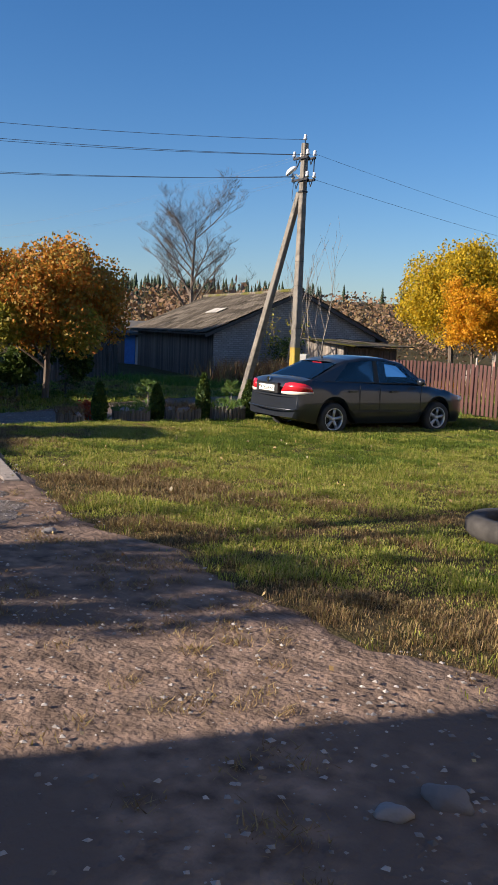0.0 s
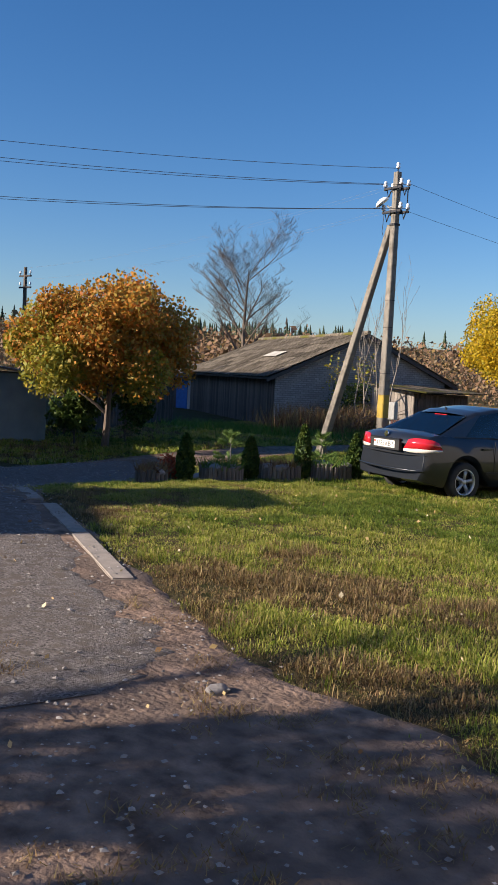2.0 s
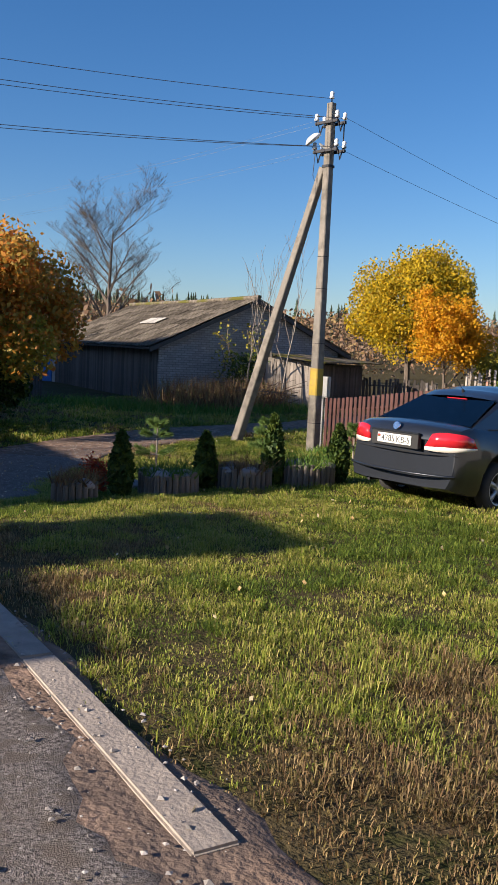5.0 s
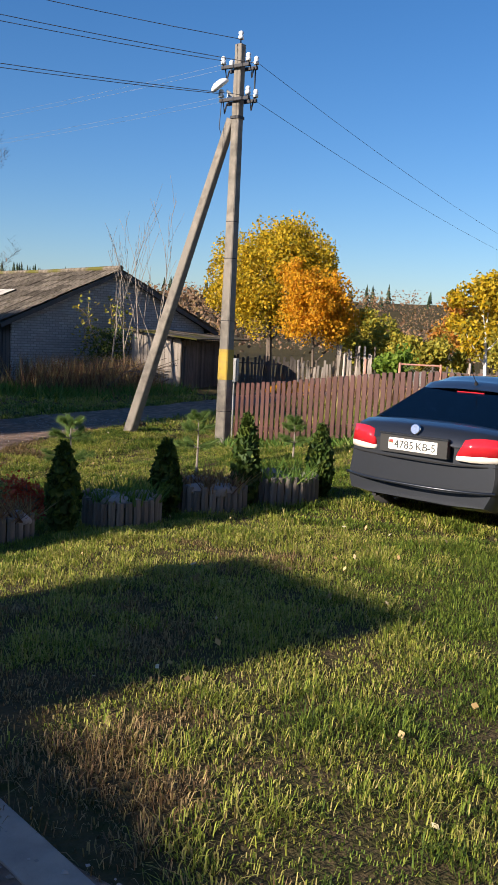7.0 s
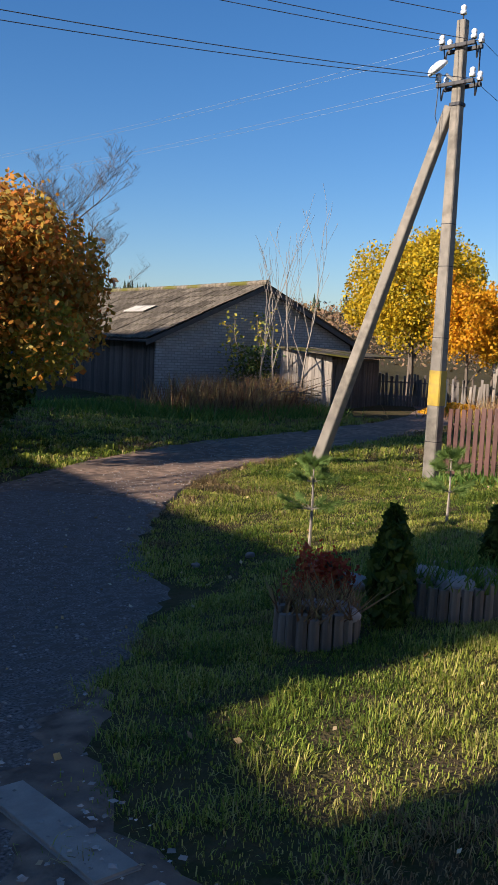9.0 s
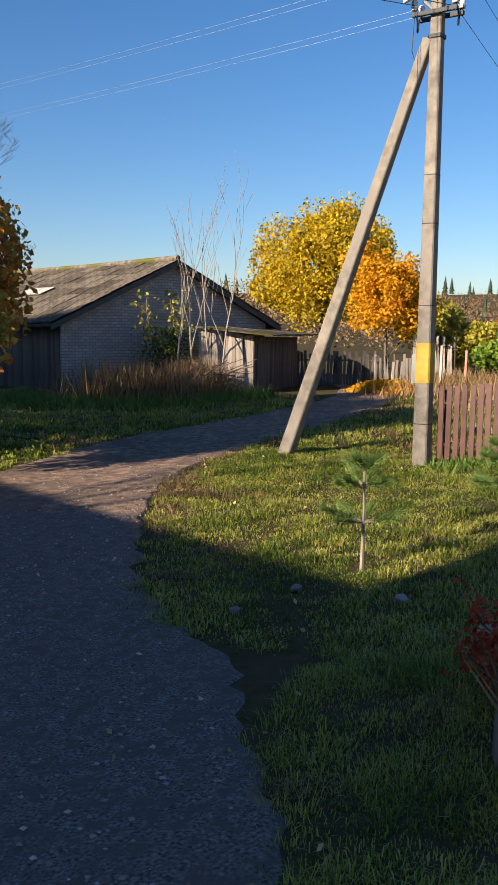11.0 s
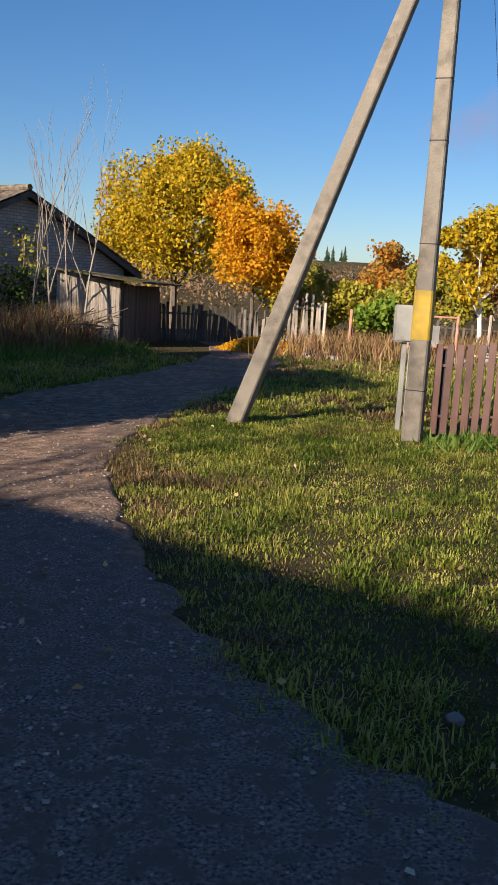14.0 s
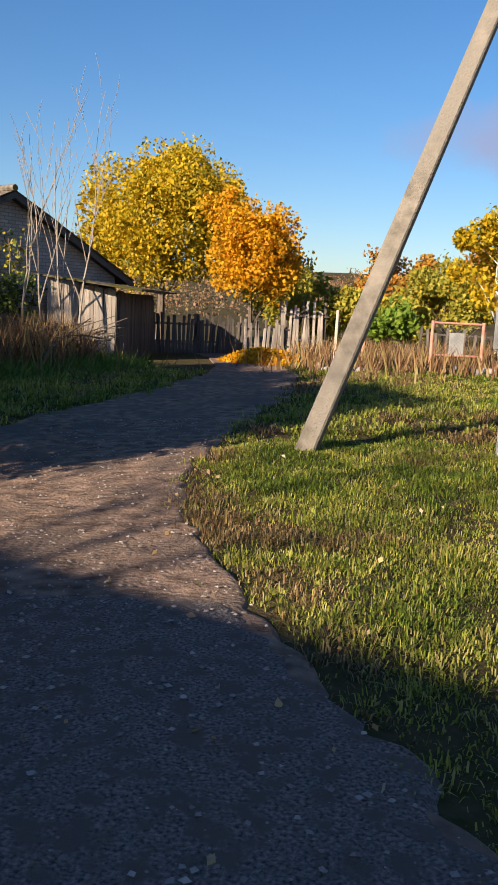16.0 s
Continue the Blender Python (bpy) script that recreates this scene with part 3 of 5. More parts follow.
make_shade_block("low_shade_block", (-15.1, -2.1), (-19.6, 0.4), 4, 4.8, "low unseen plastered block, added to shade the lane edge")
make_shade_block("narrow_shade_block", (-16.95, -1.12), (-18.1, -0.48), 3, 5.6, "narrow unseen plastered block, added to cast a band of shade on the grass")
make_shade_block("near_shade_block", (4.6, -10.0), (-7.5, -5.6), 6, 5.1, "unseen plastered block with a slate roof, added to shade the start of the lane")
# added out of view to cut the skylight and deepen shade in the yard
make_shade_block("skylight_block", (9, 24), (6, -9), 8, 8.5, "long unseen plastered block, added to hold skylight off the yard")
make_shade_block("tall_shade_block", (-38, 13), (-64, 27), 8, 11.2, "tall unseen plastered block behind the garages, added to shade the house front")


# ---- poles and wires ----
PX, PY = -15.16, 21.02
PZ = ground_z(PX, PY)
TOP = 6.94


def square_bar(a, b, wa, wb, spin=0.0, chamfer=0.18):
    """A tapered square concrete bar from a to b with cut corners."""
    a, b = Vector(a), Vector(b)
    d = (b - a).normalized()
    ref = Vector((math.cos(spin), math.sin(spin), 0))
    u = (ref - d * ref.dot(d)).normalized()
    v = d.cross(u)
    c = 1 - chamfer
    ring = [(1, c), (c, 1), (-c, 1), (-1, c), (-1, -c), (-c, -1), (c, -1), (1, -c)]
    V = [p + (u * x + v * y) * w / 2 for p, w in ((a, wa), (b, wb)) for x, y in ring]
    F = [tuple(range(8))[::-1], tuple(range(8, 16))] + [(i, (i + 1) % 8, 8 + (i + 1) % 8, 8 + i) for i in range(8)]
    return mesh_of("bar", V, F)


def insulator(parent, x, y, z):
    ins = part("insulator", lathe([(0.012, -0.02), (0.05, -0.02), (0.055, 0.03), (0.035, 0.05), (0.05, 0.075), (0.045, 0.11), (0.02, 0.13), (0.0, 0.132)], 12), M_GLASSW, parent, "white porcelain insulator", True)
    ins.matrix_basis = pose(x, y, z)
    hook = part("hook", tube([(x, y, z - 0.12), (x, y, z)], 0.014, 6), M_IRON, parent)
    return ins


def make_pole():
    p = thing("utility_pole", pose(PX, PY, PZ), "weathered square concrete power pole with a raking strut", "utility pole")
    h = TOP - PZ
    sp = radians(-14)
    part("post", square_bar((0, 0, -0.4), (0, 0, h), 0.24, 0.155, sp), M_CONC, p)
    part("strut", square_bar((-2.42, 0.45, -0.35), (-0.12, 0.02, h - 1.35), 0.22, 0.155, sp), M_CONC, p, "leaning concrete strut")
    z0, z1 = 1.25, 1.85
    part("yellow_band", square_bar((0, 0, z0), (0, 0, z1), 0.236, 0.229, sp), M_YPAINT, p, "yellow painted warning band")
    for z in (0.62, 2.4, 3.6, 4.3):
        part("casting_seam", square_bar((0, 0, z), (0, 0, z + 0.012), 0.246 - 0.0113 * z, 0.246 - 0.0113 * z, sp), M_IRON, p)
    for k, (z, half) in enumerate(((h - 0.42, 0.32), (h - 1.02, 0.34))):
        bar = part("crossarm", box(-half, -0.16, -0.03, half, -0.1, 0.03, 0.005), M_IRON, p, "black steel crossarm")
        bar.matrix_basis = pose(0, 0, z, 0, 0, -14)
        bar2 = part("crossarm", box(-half, 0.1, -0.03, half, 0.16, 0.03, 0.005), M_IRON, p)
        bar2.matrix_basis = pose(0, 0, z, 0, 0, -14)
        for x in (-half + 0.03, half - 0.03):
            for y in (-0.13, 0.13):
                c, s_ = math.cos(sp), math.sin(sp)
                insulator(p, x * c - y * s_, x * s_ + y * c, z + 0.08)
            part("stirrup", tube([(x * math.cos(sp), x * math.sin(sp) - 0.1, z), (x * math.cos(sp), x * math.sin(sp), z - 0.2), (x * math.cos(sp), x * math.sin(sp) + 0.1, z)], 0.016, 6), M_IRON, p)
    insulator(p, 0, 0, h + 0.12)
    part("brace_rod", tube([(0.3, 0.06, h - 0.4), (0.3, 0.06, h - 1.0)], 0.015, 6), M_IRON, p)
    part("strap", square_bar((0, 0, h - 1.36), (0, 0, h - 1.31), 0.21, 0.21, sp), M_IRON, p)
    lamp = part("street_lamp_arm", tube([(-0.08, -0.05, h - 0.95), (-0.2, -0.1, h - 0.85)], 0.025, 6), M_GREY, p)
    shade = part("lamp_head", lathe([(0.0, 0.09), (0.07, 0.085), (0.12, 0.05), (0.15, 0.0), (0.14, -0.03), (0.0, -0.05)], 16), M_GLASSW, p, "pale street lamp head", True)
    shade.matrix_basis = pose(-0.33, -0.14, h - 0.76, 0, -38, 25) @ Matrix.Diagonal((1.35, 0.9, 1, 1))
    part("drop_wire", tube([(-0.34, 0, h - 1.0), (-0.36, -0.02, h - 1.5), (-0.28, 0.02, h - 1.75), (-0.1, 0.03, h - 1.55)], 0.008, 5), M_IRON, p)


def make_far_pole():
    x, y = -43.0, 29.0
    z = ground_z(x, y)
    p = thing("utility_pole", pose(x, y, z), "distant dark timber power pole with a crossarm", "utility pole")
    part("post", tube([(0, 0, -0.3), (0, 0, 7.4)], [0.14, 0.09]), M_BARK, p)
    for zz in (6.9, 6.3):
        part("crossarm", box(-0.5, -0.05, zz, 0.5, 0.05, zz + 0.08), M_IRON, p)
        for xx in (-0.45, 0.45):
            insulator(p, xx, 0, zz + 0.2)


def wire(a, b, sag, r=0.006, material=M_WIRE):
    a, b = Vector(a), Vector(b)
    pts = [a.lerp(b, k / 24) - Vector((0, 0, sag * 4 * (k / 24) * (1 - k / 24))) for k in range(25)]
    w = obj("power_line", tube(pts, r, 5), material)
    tagged(w, "thin overhead power line strung from the concrete pole", "power line", "overhead power lines")


make_pole()
make_far_pole()
end = Vector((-24.5, 6.0, 0))
for dx, z in ((0.0, TOP + 0.1), (-0.3, TOP - 0.3), (0.3, TOP - 0.33), (-0.32, TOP - 0.9), (0.32, TOP - 0.93)):
    wire((PX + dx, PY + dx * 0.25, z), (end.x + dx, end.y - dx * 0.3, z - (0.9 if z < TOP - 0.5 else 0.45)), 0.28, 0.0065)
for dx, z in ((-0.3, TOP - 0.3), (0.3, TOP - 0.3), (-0.32, TOP - 0.9), (0.32, TOP - 0.9)):
    wire((PX + dx, PY + 0.1, z), (-43 + dx * 1.4, 29, z - 0.1), 0.35, 0.0018, M_WIREPALE)
for dx, z in ((0.3, TOP - 0.3), (0.3, TOP - 1.0)):
    wire((PX + dx, PY + 0.1, z), (-9.0 + dx, 58, 5.6 + (z - TOP) * 0.6), 0.5, 0.0045)


def make_meter_box():
    x, y = -15.32, 21.7
    b = thing("meter_box", pose(x, y, ground_z(x, y), 0, 0, 8), "grey enamelled electric meter box on a thin steel post", "meter box")
    part("post", box(-0.03, -0.03, -0.1, 0.03, 0.03, 1.2, 0.004), M_GREY, b)
    cabinet = part("cabinet", box(-0.15, -0.1, 1.18, 0.15, 0.1, 1.66, 0.015), M_GREY, b)
    part("lid", box(-0.135, -0.115, 1.2, 0.135, -0.102, 1.63, 0.005), M_GREY, b)
    part("conduit", tube([(0.08, 0.0, 1.2), (0.08, 0.02, 0.0)], 0.02, 6), M_GREY, b)


make_meter_box()


# ---- picket fence ----
def make_fence():
    a, b = Vector((PX + 0.22, PY + 0.12)), Vector((-6.4, 18.1))
    n = (b - a).length
    f = thing("picket_fence", frame_at(a, b, 0), "red-brown painted picket fence of upright steel slats", "fence")
    H = 1.12
    d = (b - a) / n

    def gz(s):
        q = a + d * s
        return ground_z(q.x, q.y)
    slat = box(-0.043, -0.012, 0, 0.043, 0.008, H, 0.004)
    for v in slat.verts:
        if v.co.z > H - 0.02:
            v.co.z += 0.03 * (1 - (v.co.x / 0.043) ** 2)
    me = None
    k, s = 0, 0.05
    rng = random.Random(2)
    while s < n:
        if me is None:
            ob = part("slat", slat, M_FENCE, f)
            me = ob.data
        else:
            ob = new("slat", me)
            ob.parent = f
        ob.matrix_basis = pose(s, -0.03 + rng.uniform(-0.003, 0.003), gz(s) + 0.05 + rng.uniform(-0.012, 0.012), 0, rng.uniform(-0.5, 0.5), 0)
        s += 0.128
    s = 0.1
    while s < n:
        part("post", box(s - 0.03, 0.03, gz(s) - 0.3, s + 0.03, 0.09, gz(s) + H, 0.004), M_IRON, f)
        s += 2.2
    for zz in (0.28, 0.92):
        V, F = [], []
        add_tube(V, F, [(n * k / 12, 0.0, gz(n * k / 12) + zz) for k in range(13)], [0.022] * 13, 4)
        part("rail", mesh_of("rail", V, F), M_FENCE, f)


make_fence()


# ---- car ----
def make_car():
    c = thing("car", pose(-10.004, 13.042, -0.224, 0, 0, -19.84), "dark blue-grey four-door saloon car parked on the grass", "car")
    W = 0.85

    def lerp_table(tab, y):
        for (y0, v0), (y1, v1) in zip(tab, tab[1:]):
            if y <= y1:
                return v0 + (v1 - v0) * smooth(y0, y1, y) if y1 > y0 else v1
        return tab[-1][1]
    deck = [(0, 0.86), (0.04, 0.94), (0.12, 1.0), (0.35, 1.03), (0.9, 1.0), (2.6, 0.95), (3.2, 0.93), (3.7, 0.86), (4.1, 0.76), (4.3, 0.66), (4.38, 0.55)]
    half = [(0, 0.77), (0.03, 0.80), (0.12, 0.825), (0.5, 0.845), (1.2, W), (3.2, W), (3.8, 0.82), (4.1, 0.76), (4.28, 0.66), (4.38, 0.5)]
    low = [(0, 0.33), (0.1, 0.29), (0.5, 0.22), (3.8, 0.2), (4.2, 0.2), (4.38, 0.3)]
    ys = [0, 0.02, 0.05, 0.1, 0.18, 0.3, 0.42, 0.55] + [0.62 + 0.055 * k for k in range(13)] + [1.5, 1.8, 2.1, 2.4, 2.7, 3.0] + [3.15 + 0.055 * k for k in range(14)] + [3.98, 4.1, 4.2, 4.28, 4.34, 4.38]
    def bow(x, y):
        return y + 0.22 * (abs(x) / 0.85) ** 2.6 * max(0.0, 1 - y / 0.6)
    V, F = [], []
    ring = None
    for y in ys:
        w, zt, zb = lerp_table(half, y), lerp_table(deck, y), lerp_table(low, y)
        arch = 0.0
        for yc in (0.95, 3.50):
            d = abs(y - yc)
            if d < 0.36:
                arch = max(arch, 0.30 + math.sqrt(0.36 ** 2 - d * d))
        zs = max(zb, arch)
        mid = 0.62
        sect = [(w * 0.55, zb if arch == 0 else zs * 0.99), (w * 0.93, zs), (w * 0.985, zs + 0.05 if arch else zb + 0.1), (w, max(0.5, zs + 0.06)), (w * 1.0, max(mid, zs + 0.08)), (w * 0.985, max(0.76, zs + 0.1) if zt > 0.8 else zt - 0.05),
                (w * 0.955, zt - 0.07 if zt - 0.07 > 0.78 else zt - 0.03), (w * 0.90, zt - 0.018), (w * 0.72, zt), (w * 0.35, zt + 0.02), (0, zt + 0.024)]
        row = [(-x, y, z) for x, z in sect] + [(x, y, z) for x, z in sect[-2::-1]]
        ring = len(row)
        V += row
    V = [(x, bow(x, y) - (0.05 * smooth(0.7, 0.42, z) * smooth(0.3, 0.0, y) if y < 0.3 else 0), z) for x, y, z in V]
    n = len(ys)
    for i in range(n - 1):
        for k in range(ring - 1):
            F.append((i * ring + k, i * ring + k + 1, (i + 1) * ring + k + 1, (i + 1) * ring + k))
    F.append(tuple(range(ring)))
    F.append(tuple((n - 1) * ring + k for k in range(ring))[::-1])
    body = part("body", mesh_of("body", V, F), M_CAR, c, smooth_faces=True)
    bev = body.modifiers.new("smooth", "EDGE_SPLIT")
    bev.split_angle = radians(38)
    part("underbody", box(-0.6, 0.75, 0.18, 0.6, 4.0, 0.34), M_BLACK, c)
    for yc in (0.95, 3.5):
        part("wheel_well", box(-0.66, yc - 0.4, 0.2, 0.66, yc + 0.4, 0.75), M_BLACK, c)

    # cabin: pillars, roof, panes
    bx, rx = 0.745, 0.56

    def belt(y):
        return 0.985 - 0.016 * (y - 0.6)
    roof_tab = [(1.12, 1.33), (1.35, 1.40), (1.8, 1.452), (2.2, 1.447), (2.6, 1.385), (2.72, 1.35)]

    def roof_line(y):
        return lerp_table(roof_tab, y)
    RV, RF = [], []
    rys = [1.12 + 1.6 * k / 16 for k in range(17)]
    prof = [(1.09, -0.05), (1.06, -0.012), (0.97, 0.004), (0.7, 0.018), (0.35, 0.028), (0, 0.03)]
    for y in rys:
        z = roof_line(y)
        row = [(-rx * x, y, z + dz - 0.02) for x, dz in prof] + [(rx * x, y, z + dz - 0.02) for x, dz in prof[-2::-1]]
        RV += row
    m = 11
    RF = [(i * m + k, i * m + k + 1, (i + 1) * m + k + 1, (i + 1) * m + k) for i in range(16) for k in range(m - 1)]
    part("roof", mesh_of("roof", RV, RF), M_CAR, c, smooth_faces=True)
    for s in (-1, 1):
        def side(y0, y1, t0, t1):
            q = [(s * bx, y0, belt(y0)), (s * bx, y1, belt(y1)), (s * rx * 1.06, t1, roof_line(t1) - 0.035), (s * rx * 1.06, t0, roof_line(t0) - 0.035)]
            return q if s > 0 else q[::-1]
        part("pillar", panel(side(0.42, 0.98, 1.12, 1.42), 0.03), M_CAR, c)
        part("pillar", panel(side(1.93, 2.05, 1.95, 2.04), 0.03), M_BLACK, c)
        part("pillar", panel(side(3.08, 3.24, 2.62, 2.72), 0.03), M_CAR, c)
        part("side_window", panel(side(0.98, 1.93, 1.42, 1.95), 0.006), M_GLASS, c)
        part("side_window", panel(side(2.05, 3.08, 2.04, 2.62), 0.006), M_GLASS, c)
        part("window_seal", tube([(s * (bx + 0.012), 0.75, belt(0.75) + 0.004), (s * (bx + 0.012), 3.15, belt(3.15) + 0.004)], 0.012, 6), M_BLACK, c)
        for y in (1.35, 2.35):
            part("door_handle", box(s * 0.852 - 0.018, y - 0.1, 0.80, s * 0.852 + 0.018, y + 0.1, 0.828, 0.01), M_CAR, c)
        for y in (1.52, 2.0, 3.02):
            part("door_gap", box(s * 0.852 - 0.004, y - 0.004, 0.34, s * 0.852 + 0.002, y + 0.004, 0.93), M_BLACK, c)
        part("rub_strip", box(s * 0.853 - 0.01, 1.35, 0.42, s * 0.853 + 0.008, 3.1, 0.46, 0.006), M_BLACK, c)
        mir = part("mirror", rough_ball(0.1, 1, (1.0, 0.7, 0.75), 2, 0.0), M_CAR, c, "", True)
        mir.matrix_basis = pose(s * 0.9, 2.95, 1.0)
        # seat backs and head rests seen through the panes
        seat = part("front_seat", box(s * 0.36 - 0.24, 2.0, 0.5, s * 0.36 + 0.24, 2.18, 1.12, 0.06), M_SEAT, c)
        part("head_rest", box(s * 0.36 - 0.13, 1.98, 1.15, s * 0.36 + 0.13, 2.08, 1.34, 0.04), M_SEAT, c)
        part("rear_head_rest", box(s * 0.38 - 0.13, 1.2, 1.0, s * 0.38 + 0.13, 1.3, 1.12, 0.035), M_SEAT, c)
    def across(x0, y0, z0, x1, y1, z1, lift=0.0, name="", material=None):
        q = [(-x0, y0, z0), (x0, y0, z0), (x1, y1, z1), (-x1, y1, z1)]
        return part(name, panel(q, 0.006), material, c)
    across(0.69, 0.5, 1.03, 0.56, 1.14, 1.325, name="rear_window", material=M_GLASS)
    q = [(0.70, 3.26, 0.945), (-0.70, 3.26, 0.945), (-0.57, 2.7, 1.345), (0.57, 2.7, 1.345)]
    part("windscreen", panel(q, 0.006), M_GLASS, c)
    part("parcel_shelf", box(-0.62, 0.55, 0.93, 0.62, 1.3, 0.985), M_SEAT, c)
    part("rear_seat", box(-0.62, 1.25, 0.5, 0.62, 1.4, 1.04, 0.04), M_SEAT, c)
    part("dashboard", box(-0.66, 2.75, 0.6, 0.66, 3.15, 0.93, 0.05), M_SEAT, c)
    # thin slab added for the white spot behind the rear pane
    part("white_slab", box(-0.1, 0.62, 0.987, 0.2, 0.78, 0.992), M_PLATE, c, "thin white slab added on the parcel shelf")

    # tail
    part("plate_recess", box(-0.36, -0.004, 0.745, 0.36, 0.06, 0.925, 0.003), M_BLACK, c)
    part("boot_trim", box(-0.37, -0.012, 0.91, 0.37, 0.03, 0.932, 0.006), M_CAR, c)
    plate = part("number_plate", box(-0.26, -0.014, 0.775, 0.26, -0.002, 0.887, 0.004), M_PLATE, c, "white number plate with black characters")
    for text, x in (("4785", -0.195), ("KB", 0.035), ("-5", 0.16)):
        cu = bpy.data.curves.new("digits", "FONT")
        cu.body, cu.size, cu.extrude = text, 0.105, 0.001
        tmp = bpy.data.objects.new("digits", cu)
        me = bpy.data.meshes.new_from_object(tmp)
        me.name = "characters"
        me.materials.append(M_INK)
        ob = new("characters", me)
        ob.parent = plate
        ob.matrix_basis = pose(x, -0.0165, 0.795, 90, 0, 0)
        bpy.data.objects.remove(tmp)
    part("flag_mark", box(-0.25, -0.0165, 0.845, -0.21, -0.0145, 0.868), M_PLATERED, plate)
    part("flag_mark", box(-0.25, -0.0165, 0.835, -0.21, -0.0145, 0.845), M_CONIFER, plate)
    em = part("emblem", lathe([(0.0, 0.012), (0.045, 0.012), (0.052, 0.008), (0.055, 0.0)], 20), M_CHROME, c, "round chrome badge")
    em.matrix_basis = pose(0, 0.028, 0.985, 76, 0, 0)
    for s in (-1, 1):
        def lens(z0, z1, ya, yb):
            return [(s * 0.47, ya - 0.008, z0), (s * 0.64, ya + 0.04, z0), (s * 0.775, ya + 0.13, z0), (s * 0.842, yb * 0.9, z0 + 0.01), (s * 0.835, yb, z0 + 0.02)]
        lo = [(s * x, bow(x, 0) - 0.018 if y is None else y, z) for x, y, z in ((0.44, None, 0.75), (0.56, None, 0.74), (0.68, None, 0.74), (0.77, None, 0.745), (0.842, 0.27, 0.755), (0.862, 0.44, 0.775))]
        md = [(s * x, bow(x, 0) - 0.02 if y is None else y, z) for x, y, z in ((0.44, None, 0.79), (0.56, None, 0.795), (0.68, None, 0.80), (0.77, None, 0.80), (0.844, 0.27, 0.80), (0.862, 0.44, 0.795))]
        hi = [(s * x, bow(x, 0) + 0.01 if y is None else y, z) for x, y, z in ((0.50, None, 0.935), (0.58, None, 0.955), (0.67, None, 0.96), (0.76, None, 0.955), (0.826, 0.27, 0.94), (0.848, 0.38, 0.90))]

        def band(p, q2):
            V2 = p + q2 + [(x * 0.93, y + 0.06, z) for x, y, z in p] + [(x * 0.93, y + 0.06, z) for x, y, z in q2]
            k5 = len(p)
            F2 = []
            for i in range(k5 - 1):
                F2 += [(i, i + 1, k5 + i + 1, k5 + i), (2 * k5 + i, 3 * k5 + i, 3 * k5 + i + 1, 2 * k5 + i + 1), (k5 + i, k5 + i + 1, 3 * k5 + i + 1, 3 * k5 + i), (i, 2 * k5 + i, 2 * k5 + i + 1, i + 1)]
            F2 += [(0, k5, 3 * k5, 2 * k5), (k5 - 1, 3 * k5 - 1, 4 * k5 - 1, 2 * k5 - 1)]
            return mesh_of("lens", V2, F2)
        lamp = part("tail_lamp", band(md, hi), M_REDLENS, c, "red tail lamp", True)
        part("reversing_lens", band(lo, md), M_CLEARLENS, lamp, "clear lower lens", True)
        hl = part("headlamp", rough_ball(0.14, 2, (1.0, 1.6, 0.6), 2, 0), M_CLEARLENS, c, "", True)
        hl.matrix_basis = pose(s * 0.62, 4.1, 0.66)
    bump_pts = []
    for k in range(17):
        w = -1 + 2 * k / 16
        bump_pts.append((w * 0.80, bow(w * 0.80, 0) - 0.06, 0.47))
    part("bumper_crease", tube(bump_pts, 0.016, 6), M_CAR, c, smooth_faces=True)
    part("bumper_groove", tube([(x, y + 0.055, 0.705) for x, y, z in bump_pts], 0.007, 6), M_BLACK, c)
    part("exhaust", tube([(-0.42, 0.05, 0.3), (-0.42, 0.5, 0.3)], 0.025), M_IRON, c)
    part("aerial_foot", tube([(0, 1.22, 1.39), (0, 1.20, 1.42)], [0.022, 0.012], 8), M_BLACK, c)
    part("aerial", tube([(0, 1.20, 1.42), (0, 1.08, 1.54)], 0.004, 5), M_BLACK, c)
    part("rear_brake_light", box(-0.15, 1.1, 1.30, 0.15, 1.12, 1.315), M_REDLENS, c)
    # wheels
    tyre_me = lathe([(0.205, -0.085), (0.27, -0.092), (0.292, -0.08), (0.302, -0.05), (0.303, 0.05), (0.292, 0.08), (0.27, 0.092), (0.205, 0.085)], 36)
    rim_me = lathe([(0.21, -0.08), (0.215, 0.07), (0.205, 0.085), (0.188, 0.08), (0.185, 0.02)], 36)
    disc_me = lathe([(0.0, 0.0), (0.14, 0.0), (0.185, -0.01)], 24)
    hub_me = lathe([(0.0, 0.075), (0.035, 0.073), (0.05, 0.055), (0.055, 0.0)], 18)
    spoke_bm = box(-0.022, 0.03, 0.035, 0.022, 0.195, 0.068, 0.008)
    for v in spoke_bm.verts:
        if v.co.y > 0.15:
            v.co.x *= 1.5
    spoke_me = bpy.data.meshes.new("spoke")
    spoke_bm.to_mesh(spoke_me)
    for me, mm in ((tyre_me, M_RUBBER), (rim_me, M_ALLOY), (disc_me, M_BLACK), (hub_me, M_ALLOY), (spoke_me, M_ALLOY)):
        me.materials.append(mm)
        me.polygons.foreach_set("use_smooth", [True] * len(me.polygons))
    for s in (-1, 1):
        for y in (0.95, 3.50):
            w = new("wheel", tyre_me)
            w.parent = c
            w.matrix_basis = pose(s * 0.755, y, 0.30, 0, 90 * s, 0)
            for nm, me in (("rim", rim_me), ("brake_disc", disc_me), ("hub", hub_me)):
                o = new(nm, me)
                o.parent = w
            for k in range(5):
                o = new("spoke", spoke_me)
                o.parent = w
                o.matrix_basis = pose(0, 0, 0, 0, 0, 72 * k + 10)


make_car()


